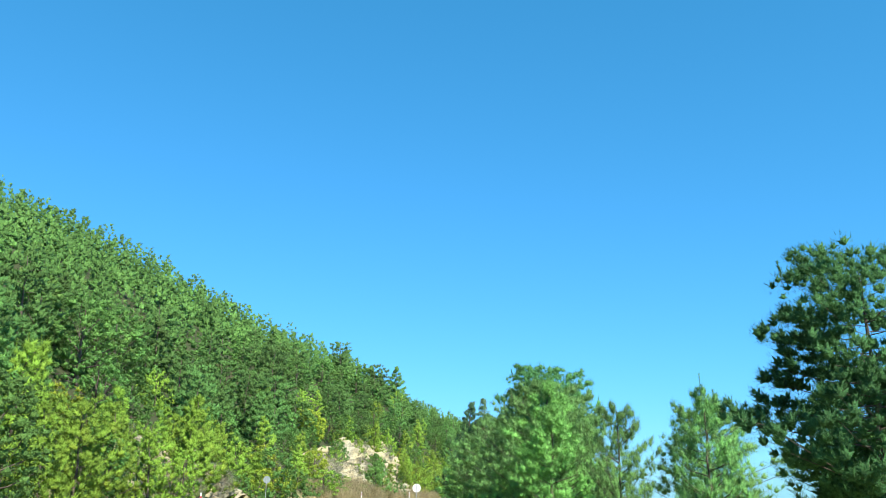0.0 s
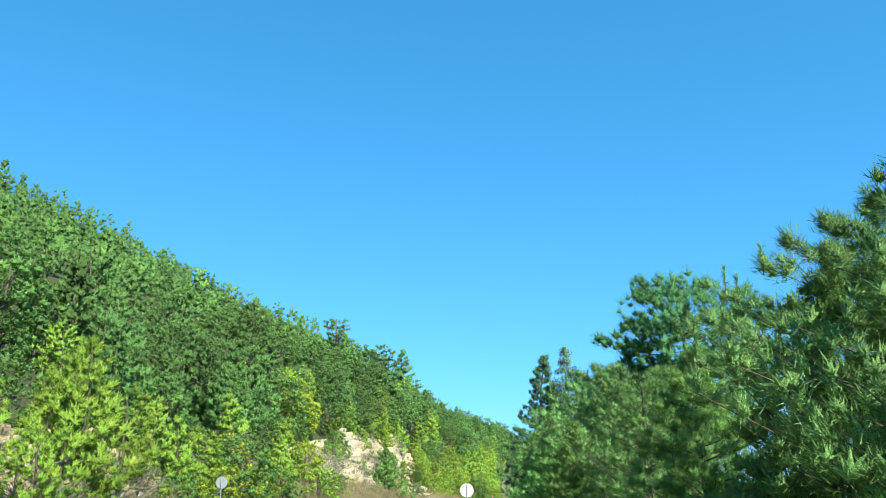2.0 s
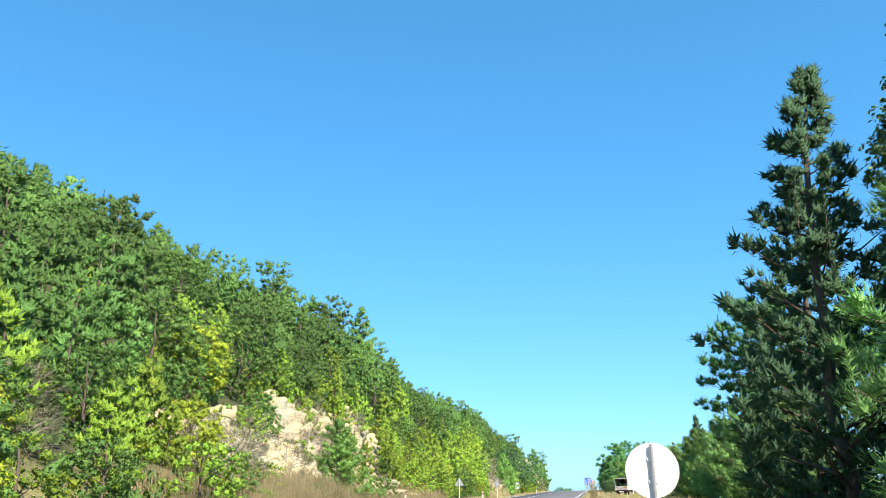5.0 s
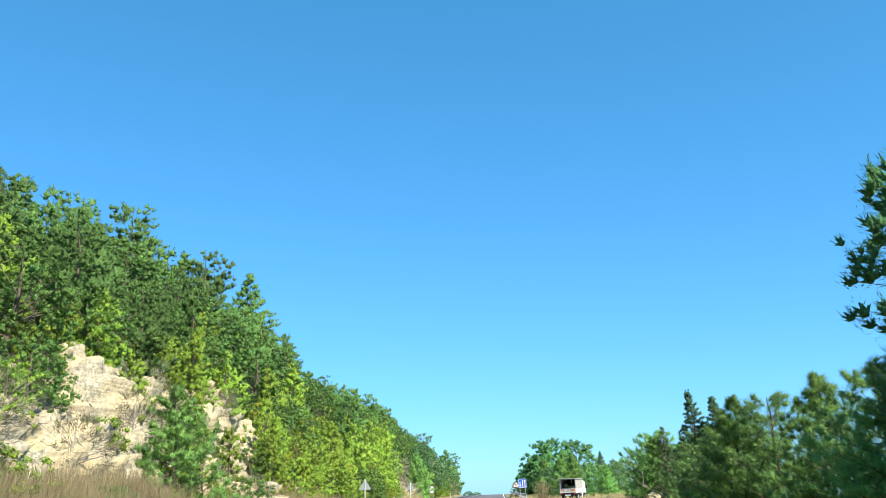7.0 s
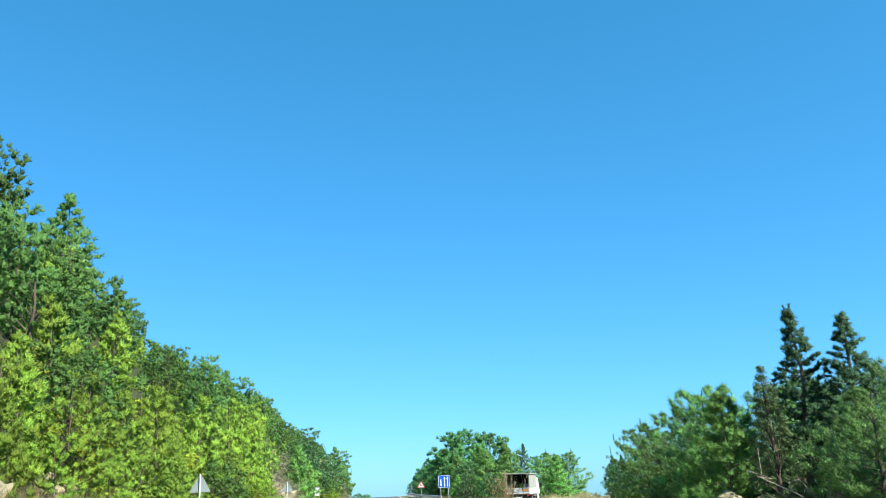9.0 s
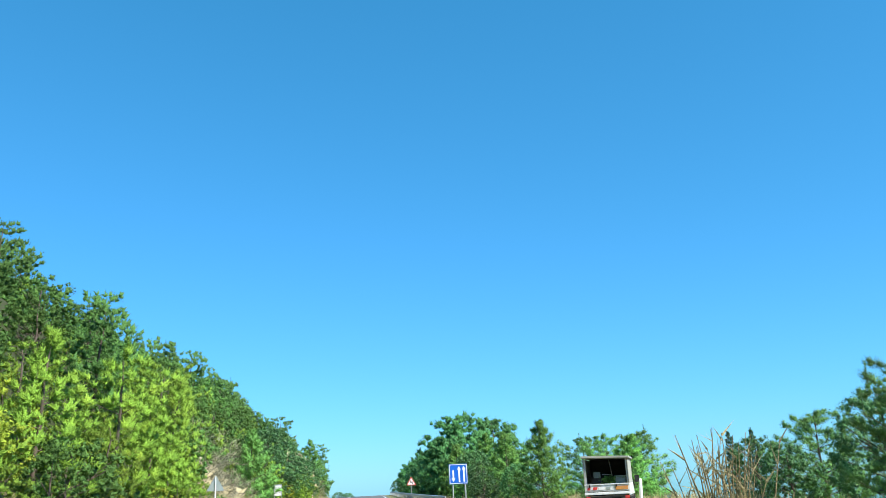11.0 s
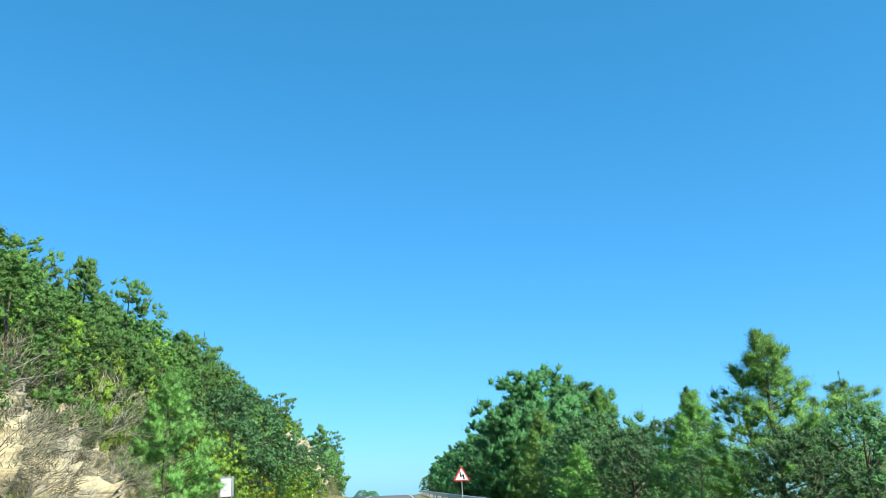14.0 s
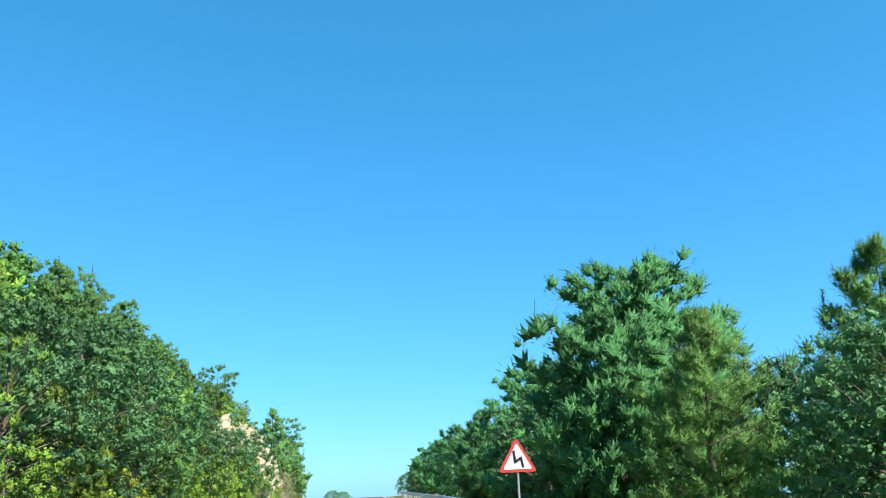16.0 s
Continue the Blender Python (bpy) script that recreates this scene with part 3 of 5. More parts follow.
def broad_parts(seed, tall, wide, form, clumps, per, style, leaf, low=0.04, clump=0.07, limbs=12, heart=0.8, sprigs=10):
    """Trunk and crown arrays of a broad-leaved tree or bush: limbs, many small sprays of leaves, an uneven outline with loose sprigs."""
    rng = np.random.default_rng(seed)
    hs, spine = spine_of(tall * 0.85, rng)
    r0 = 0.018 * tall + 0.02
    wood = [tube(spine, r0 * (1 - hs / tall) ** 0.9 + 0.008, 7)]
    f, az = rng.beta(1.15, 1.15, clumps), rng.uniform(0, 6.283, clumps)
    lump = 1 + 0.18 * np.sin(az * 3 + f * 6 + seed) * np.cos(f * 8 + seed * 1.7) + 0.10 * np.sin(az * 7 + f * 15 + seed)
    rad = reach_at(form, f) * wide / 2 * lump * rng.uniform(0.35, 1.0, clumps) ** 0.42
    z = tall * (low + (0.98 - low) * f)
    centre = np.column_stack([np.interp(z, hs, spine[:, 0]) + np.cos(az) * rad, np.interp(z, hs, spine[:, 1]) + np.sin(az) * rad, z])
    centre[:sprigs] += unit(centre[:sprigs] - [0, 0, tall * 0.45]) * rng.uniform(0.05, 0.11, (sprigs, 1)) * wide
    size = clump * wide * rng.uniform(0.6, 1.35, clumps)
    size[:sprigs] *= 0.6
    for i in range(limbs + sprigs):
        c = centre[i]
        zr = np.clip(c[2] * 0.55, 0.03 * tall, 0.75 * tall)
        root = np.array([np.interp(zr, hs, spine[:, 0]), np.interp(zr, hs, spine[:, 1]), zr])
        rr = 0.4 * r0 * (1 - zr / tall) + 0.008
        wood.append(tube([root, (root + c) / 2 + rng.normal(0, 0.03 * wide, 3), c], [rr, rr * 0.6, 0.005], 4))
    n = clumps * per
    o = unit(rng.standard_normal((n, 3)))
    pos = np.repeat(centre, per, 0) + o * (np.repeat(size, per) * rng.uniform(0.35, 1.25, n) ** 0.6)[:, None] * [1, 1, 0.8]
    away = unit(np.repeat(centre, per, 0) - [0, 0, tall * 0.4])
    nrm = unit(0.7 * o + 0.4 * away + 0.45 * rng.standard_normal((n, 3)) + [0, 0, 0.35])
    if style == "twig":
        crown = [blades(pos, unit(away + 0.6 * rng.standard_normal((n, 3)) + [0, 0, 0.3]), leaf * rng.uniform(0.6, 1.3, n), 0.02, rng, unit(0.6 * o + 0.5 * away))]
    else:
        crown = [(leaves if style == "leaf" else flecks)(pos, nrm, leaf, rng, 0.7, unit(0.85 * o + 0.3 * away + 0.1 * rng.standard_normal((n, 3))))]
    if heart:
        crown.append(burrs(centre * [0.95, 0.95, 0.985], heart * size, unit(centre - [0, 0, tall * 0.4]), rng, False, 0.5, 0.2, 0.7))
    return merge(wood), merge(crown)


PROTO = {}


def define(kind, name, parts, leaf_mat, bark, label, category, group):
    """Registers a plant: its two meshes are shared by all its copies."""
    (wv, wf), (cv, cf, cn) = parts
    PROTO[kind] = dict(name=name, trunk=mesh_from("trunk", wv, wf, bark, True), crown=mesh_from("crown", cv, cf, leaf_mat, True, cn), label=label, category=category, group=group, ob=None)


def plant(kind, x, y, scale=1.0, turn=0.0, sink=0.05, stretch=1.0, z=None):
    """Sets one plant of that kind on the ground."""
    p = PROTO[kind]
    gz = float(height(x - road_x(y), y)) if z is None else z
    m = pose(x, y, gz - sink, 0, 0, turn) @ Matrix.Diagonal((scale, scale, scale * stretch, 1))
    if p["ob"] is None:
        ob = thing(p["name"], m, p["label"], p["category"], p["group"])
        part("trunk", p["trunk"], None, ob)
        part("crown", p["crown"], None, ob)
        p["ob"] = ob
        return ob
    s = p["ob"].scale
    return copy_thing(p["ob"], m @ Matrix.Diagonal((1 / s[0], 1 / s[1], 1 / s[2], 1)))


SLOPE = "on the wooded slope"
for i in range(3):
    shape = ("cone", "round", "flat")[i]
    define("pine%d" % i, "pine_tree", clump_parts(10 + i, 8.0, 5.4, shape, 40, 11, 6, 0.24, 0.045, 0.40, 0.04, 0.3, 2, 4), LEAF_PINE_DARK, BARK,
           "dark green pine with layered brush-like limbs " + SLOPE, "pine tree", "pines on the slope")
    define("hill_pine%d" % i, "pine_tree", clump_parts(110 + i, 8.0, 5.4, shape, 34, 8, 5, 0.30, 0.07, 0.48, 0.03, 0.3, 0, 8), LEAF_PINE_DARK, BARK,
           "dark green pine higher up among the woods", "pine tree", "pines higher on the slope")
    define("hill_oak%d" % i, "broadleaf_tree", broad_parts(120 + i, 6.5, 5.6, "round", 90, 18, "fleck", 0.22, 0.02, 0.095, 5, 0.75, 6), LEAF_OAK, BARK,
           "green broad-leaved tree higher up among the woods", "tree", "broad-leaved trees higher on the slope")
    define("light%d" % i, "young_pine", clump_parts(20 + i, 5.5, 4.4, ("cone", "round", "cone")[i], 46, 6, 26, 0.16, 0.019, 0.34, 0.0, 0.5, 5, 4, bare=3, many=True, inner=0.34, burr=0.8), LEAF_PINE_LIGHT, BARK,
           "bright yellow-green young pine with feathery needles", "pine tree", "young pines on the bank")
    define("slope_light%d" % i, "young_pine", clump_parts(25 + i, 5.5, 4.4, ("cone", "round", "cone")[i], 38, 8, 5, 0.22, 0.04, 0.34, 0.0, 0.5, 4, 6), LEAF_PINE_LIGHT, BARK,
           "yellow-green young pine standing among the slope trees", "pine tree", "young pines on the slope")
    define("oak%d" % i, "broadleaf_tree", broad_parts(30 + i, 6.5, 5.6, "round", 175, 24, "fleck", 0.14, 0.03, 0.062, 8), LEAF_OAK, BARK,
           "mid-green broad-leaved tree with a rounded uneven crown", "tree", "broad-leaved trees on the slope")
    define("near%d" % i, "roadside_pine", clump_parts(40 + i, 6.0, (5.4, 5.4, 6.2)[i], ("round", "round", "cone")[i], 64, 12, 48, 0.17, 0.016, 0.31, 0.0, (0.5, 0.35, 0.45)[i], (8, 2, 5)[i], 1, 0.2, (7, 2, 5)[i], True, 0.36, 0.64), LEAF_PINE_FRESH if i == 2 else LEAF_PINE_ROAD, BARK,
           ("green pine with long feathery needles beside the road", "rounded dark green pine beside the road", "fresh green feathery pine beside the road")[i], "pine tree", "pines beside the road")
    if i < 2:
        define("grove%d" % i, "roadside_pine", clump_parts(46 + i, 6.0, 5.4, "round", 66, 14, 12, 0.18, 0.022, 0.42, 0.0, 0.4, 3, 2, 0.14, 2, True, 0.40, 0.74), LEAF_PINE_TALL, BARK,
               "deep green pine in the grove beside the road", "pine tree", "pines of the grove")
    define("shrub%d" % i, "shrub", broad_parts(50 + i, 2.4, 2.8, "round", 74, 22, "fleck", 0.11, 0.0, 0.085, 4, 0.7, 8), (LEAF_PINE_LIGHT, LEAF_OAK, LEAF_YELLOW)[i], BARK,
           ("yellow-green leafy shrub on the bank", "green leafy shrub on the bank", "yellowing autumn shrub on the bank")[i], "shrub", ("yellow-green shrubs", "green shrubs", "yellow shrubs")[i])
define("yellow_tree", "yellowing_tree", broad_parts(58, 5.5, 6.0, "round", 270, 30, "fleck", 0.13, 0.02, 0.06, 12), LEAF_YELLOW, BARK,
       "yellowing broad-leaved tree in autumn colour on the bank", "tree", "yellowing trees on the bank")
define("big_oak", "broadleaf_tree", broad_parts(36, 6.5, 5.6, "round", 330, 34, "leaf", 0.13, 0.0, 0.05, 12, 0.7, 16), LEAF_SHADE, BARK,
       "deep green oak with dense clustered leaves on the bank", "tree", "oaks on the bank")
for i in range(2):
    define("fir%d" % i, "fir_tree", clump_parts(60 + i, 9.0, 5.4, "spire", 120, 9, 10, 0.14, 0.02, 0.21, 0.0, 0.55, 4, 2, 0.2, 0, True, 0.34, 0.9), LEAF_FIR, BARK,
           "dark blue-green narrow conifer beside the road", "fir tree", "dark conifers beside the road")
    define("leafy%d" % i, "leafy_tree", broad_parts(90 + i, 5.0, 5.0, "round", 340, 28, "leaf", 0.10, 0.0, 0.062, 16, 0.7), LEAF_SHADE, BARK,
           "dark green leafy tree with a dense round crown", "tree", "leafy trees beside the road")
define("grey", "dry_bush", broad_parts(70, 1.8, 2.4, "round", 70, 24, "twig", 0.30, 0.0, 0.1, 10, 0.0), LEAF_GREY, BARK_PALE, "grey dry twiggy bush on the rock cut", "bush", "dry bushes on the cut")
define("broad_pine", "tall_pine", clump_parts(84, 10.5, 8.0, "round", 86, 24, 22, 0.18, 0.019, 0.43, 0.03, 0.25, 5, 1, 0.2, 4, True, 0.40, 0.66), LEAF_PINE_TALL, BARK,
       "tall dark green pine, broad and well clothed with limbs", "pine tree", "tall pines beside the road")
define("tall_pine", "tall_pine", clump_parts(83, 10.5, 8.4, "flat", 88, 26, 30, 0.18, 0.018, 0.42, 0.05, 0.2, 6, 1, 0.14, 4, True, 0.42, 0.68), LEAF_PINE_TALL, BARK,
       "tall dark green pine with open layered limbs", "pine tree", "tall pines beside the road")
define("sparse", "sparse_tree", broad_parts(85, 8.5, 3.6, "cone", 340, 34, "leaf", 0.10, 0.04, 0.06, 18, 0.0), LEAF_PALE, BARK,
       "thin tree with sparse pale green leaves", "tree", "sparse trees beside the road")


def on_left(kind, y, d, scale, turn, sink=0.12, stretch=1.0):
    plant(kind, float(road_x(y)) + d, y, scale, turn, sink, stretch)


# trees of the lower slope
rng = np.random.default_rng(3)
for yy in np.arange(31, 336, 5.3):
    for dd in (-19.5, -23.8, -28.0, -32.2):
        y1, d1 = yy + rng.uniform(-2.1, 2.1), dd + rng.uniform(-1.6, 1.6)
        if dd < -31 and y1 < 60:
            continue
        r = rng.random()
        low = dd > -21
        if dd < -26:
            kind = "hill_pine%d" % rng.integers(3) if r < 0.55 else "hill_oak%d" % rng.integers(3)
        else:
            kind = "pine%d" % rng.integers(3) if r < (0.9 if 74 < y1 < 103 else 0.3 if low else 0.6) else "oak%d" % rng.integers(3) if r < 0.78 else "slope_light%d" % rng.integers(3)
        size = rng.uniform(0.75, 1.18) * (0.8 if low else 1)
        if dd < -22 and (108 < y1 < 166 or 178 < y1 < 232):
            size *= 0.72
        if dd > -26 and 186 < y1 < 208:
            size *= 0.75
        on_left(kind, y1, d1, size, rng.uniform(0, 360))


def bare_rock(y):
    return 50 < y < 72 or 103 < y < 138 or 197 < y < 212 or 288 < y < 322


# shrubs, young pines and dry bushes on the cut and at its foot
for row, dd in enumerate((-11.9, -14.2, -16.8)):
    for yy in np.arange(26, 340, 2.35):
        y1, d1 = yy + rng.uniform(-1, 1), dd + rng.uniform(-0.9, 0.9)
        r, r2 = rng.random(), rng.random()
        if bare_rock(y1) and (r2 < (0.62 if 103 < y1 < 138 else 0.55 if y1 < 75 else 0.35) or r > 0.85) or 196 < y1 < 214 and r < 0.55:
            continue
        if not bare_rock(y1) and r2 < (0.12 if row == 0 else 0.2):
            continue
        small = 0.75 if bare_rock(y1) else 1.0
        if r < 0.42:
            on_left("shrub%d" % rng.choice(3, p=[0.48, 0.37, 0.15]), y1, d1, rng.uniform(0.65, 1.35) * small, rng.uniform(0, 360))
        elif r < (0.68 if bare_rock(y1) else 0.52):
            on_left("grey", y1, d1, rng.uniform(0.6, 1.2), rng.uniform(0, 360))
        elif r < 0.85:
            on_left(("light%d" if row == 0 or y1 < 75 else "slope_light%d") % rng.integers(3), y1, d1, rng.uniform(0.5, 0.95) * small, rng.uniform(0, 360))
        else:
            on_left("oak%d" % rng.integers(3), y1, d1, rng.uniform(0.45, 0.8) * small, rng.uniform(0, 360))

# plants of the bank that stand out
for yy in np.arange(99, 146, 2.1):
    on_left(("oak%d" if rng.random() < 0.5 else "slope_light%d") % rng.integers(3), yy, -18.9 + rng.uniform(-0.8, 0.8), rng.uniform(0.42, 0.62), rng.uniform(0, 360))

BANK = [
    ("yellow_tree", 114.5, -19.4, 0.8), ("yellow_tree", 103.5, -14.6, 0.6), ("light0", 121.9, -12.5, 0.75), ("light0", 60.5, -12.6, 1.1), ("light1", 69.5, -14.3, 0.8),
    ("light2", 189.0, -13.0, 1.35), ("light0", 184.0, -13.2, 1.05), ("light1", 193.5, -14.8, 1.3), ("big_oak", 240.0, -12.8, 1.3), ("big_oak", 232.5, -12.8, 1.15), ("big_oak", 248.5, -12.6, 1.2),
    ("near2", 213.8, -11.3, 1.15), ("light2", 157.0, -13.0, 1.1), ("light0", 168.0, -13.2, 1.2), ("light1", 178.0, -13.4, 1.3), ("big_oak", 262.0, -12.5, 0.95), ("big_oak", 276.0, -12.2, 0.95),
    ("light0", 297.0, -16.6, 1.3), ("pine1", 328.0, -12.8, 1.35), ("pine0", 318.0, -13.4, 1.3), ("pine2", 114.7, -25.0, 1.05), ("pine1", 107.0, -21.5, 1.0),
    ("pine0", 182.0, -27.5, 1.22), ("pine1", 166.0, -27.6, 1.1), ("pine1", 163.0, -33.0, 1.2), ("pine0", 338.0, -12.0, 1.0), ("light0", 138.5, -12.8, 0.75), ("light2", 141.5, -13.6, 0.8), ("light1", 144.5, -12.7, 0.8), ("light0", 148.0, -13.4, 0.9), ("light2", 152.0, -12.8, 0.95),
    ("light1", 114.0, -15.6, 0.5), ("light2", 138.0, -17.8, 0.9), ("light0", 126.5, -18.4, 0.8), ("near2", 120.8, -12.2, 0.92), ("shrub0", 127.0, -14.5, 1.4), ("light2", 131.0, -13.0, 0.7), ("grey", 116.0, -14.0, 1.2), ("grey", 112.0, -15.2, 1.3), ("grey", 124.5, -15.5, 1.2),
    ("grey", 203.0, -13.6, 1.3), ("grey", 208.0, -14.2, 1.4), ("grey", 211.0, -12.8, 1.3), ("grey", 212.6, -14.2, 1.5), ("grey", 209.5, -12.0, 1.2), ("grey", 204.5, -15.4, 1.7), ("grey", 201.0, -12.2, 1.2), ("grey", 214.5, -14.6, 2.2), ("oak0", 213.5, -16.6, 0.85), ("oak2", 209.0, -17.0, 0.85), ("oak1", 218.5, -15.6, 0.95), ("shrub1", 206.8, -15.2, 1.5), ("light1", 198.5, -15.6, 1.0),
    ("pine1", 302.0, -18.0, 1.15), ("oak0", 296.0, -17.0, 1.1), ("light1", 312.0, -17.5, 1.2), ("oak2", 322.0, -15.0, 1.0), ("light1", 300.0, -16.8, 0.9), ("pine1", 309.0, -15.6, 0.75), ("light0", 324.0, -13.0, 1.1), ("grey", 312.0, -12.2, 1.6), ("grey", 318.0, -12.4, 1.7), ("light2", 293.0, -12.3, 0.8),
    ("light0", 62.6, -12.9, 1.25), ("light1", 54.0, -13.0, 0.8), ("grey", 66.0, -12.4, 1.2), ("grey", 56.5, -12.4, 1.2), ("grey", 58.0, -15.5, 1.3), ("shrub0", 67.5, -12.2, 1.0),
    ("big_oak", 285.0, -12.0, 1.0), ("pine1", 186.0, -17.0, 0.95), ("oak1", 116.5, -16.2, 0.5), ("grey", 109.0, -14.5, 1.2), ("shrub0", 118.5, -14.2, 0.9), ("light2", 107.5, -16.0, 0.55), ("shrub0", 111.5, -13.0, 0.7),
    ("grey", 199.5, -13.0, 1.5), ("grey", 206.0, -12.6, 1.2), ("shrub1", 201.5, -14.8, 1.1), ("shrub1", 210.0, -14.6, 1.2), ("shrub0", 197.5, -14.0, 1.0),
]
for i, (kind, y, d, s) in enumerate(BANK):
    on_left(kind, y, d, s, i * 67 % 360)


def build_woods():
    """The far woods on the upper slope, as one mass: every tree a column of upswept clumps."""
    rng = np.random.default_rng(8)
    mids, sizes, axes, far = [], [], [], []
    for yy in np.arange(-5, 352, 5.4):
        for dd in np.arange(-36, -160, -5.0):
            y1, d1 = yy + rng.uniform(-2.4, 2.4), dd + rng.uniform(-2.4, 2.4)
            if y1 < 45 + d1 * 0.2 or y1 > 255 and d1 < -75:
                continue
            tall, wide = rng.uniform(5.4, 9.6), rng.uniform(3.4, 5.2)
            if 98 < y1 < 180 and d1 > -68:
                tall *= 0.84
            tall += 2.3 * float(soft(-d1, 54, 78) * soft(y1, 120, 150))
            if y1 > 205 and d1 < -58:
                continue
            g = np.array([float(road_x(y1)) + d1, y1, float(height(d1, y1))])
            k = 40
            f, az = (np.arange(k) + rng.uniform(0, 1, k)) / k, np.arange(k) * 2.4 + rng.uniform(0, 1.4, k)
            reach = reach_at("cone" if rng.random() < 0.6 else "round", f) * wide / 2 * rng.uniform(0.45, 0.9, k)
            out = np.column_stack([np.cos(az), np.sin(az), np.zeros(k)])
            mids.append(g + out * reach[:, None] + np.column_stack([np.zeros((k, 2)), tall * (0.08 + 0.86 * f)]))
            sizes.append(rng.uniform(0.55, 1.15, k) * (1.12 - 0.45 * f) * wide * 0.165)
            axes.append(unit(0.7 * out + [0, 0, 0.6] + rng.normal(0, 0.15, (k, 3))))
            far.append(np.full(k, d1 < -62))
    c, r, a, far = np.concatenate(mids), np.concatenate(sizes), np.concatenate(axes), np.concatenate(far)
    pieces = [burrs(c, r, a, rng, False, 0.42, crown=0.75 * a)]
    for which, per, long, thick in ((~far, 6, 0.34, 0.085), (far, 3, 0.42, 0.12)):
        cc, rr, aa = np.repeat(c[which], per, 0), np.repeat(r[which], per), np.repeat(a[which], per, 0)
        m = len(cc)
        o = unit(rng.standard_normal((m, 3)) + 0.35 * aa)
        base = cc + (o + 0.5 * aa * (o * aa).sum(1, keepdims=True)) * rr[:, None] * rng.uniform(0.5, 0.95, (m, 1))
        way = unit(0.6 * o + 0.6 * aa + rng.normal(0, 0.25, (m, 3)))
        pieces.append(blades(base - way * long * 0.4, way, long * rng.uniform(0.6, 1.3, m), thick * rng.uniform(0.7, 1.3, m), rng, unit(o + 0.7 * aa + rng.normal(0, 0.1, (m, 3)))))
    v, f, nv = merge(pieces)
    ob = new("hillside_woods", mesh_from("hillside_woods", v, f, LEAF_WOODS, True, nv))
    tagged(ob, "dense green pine and oak woods covering the hillside", "woods", kind="stuff")


build_woods()

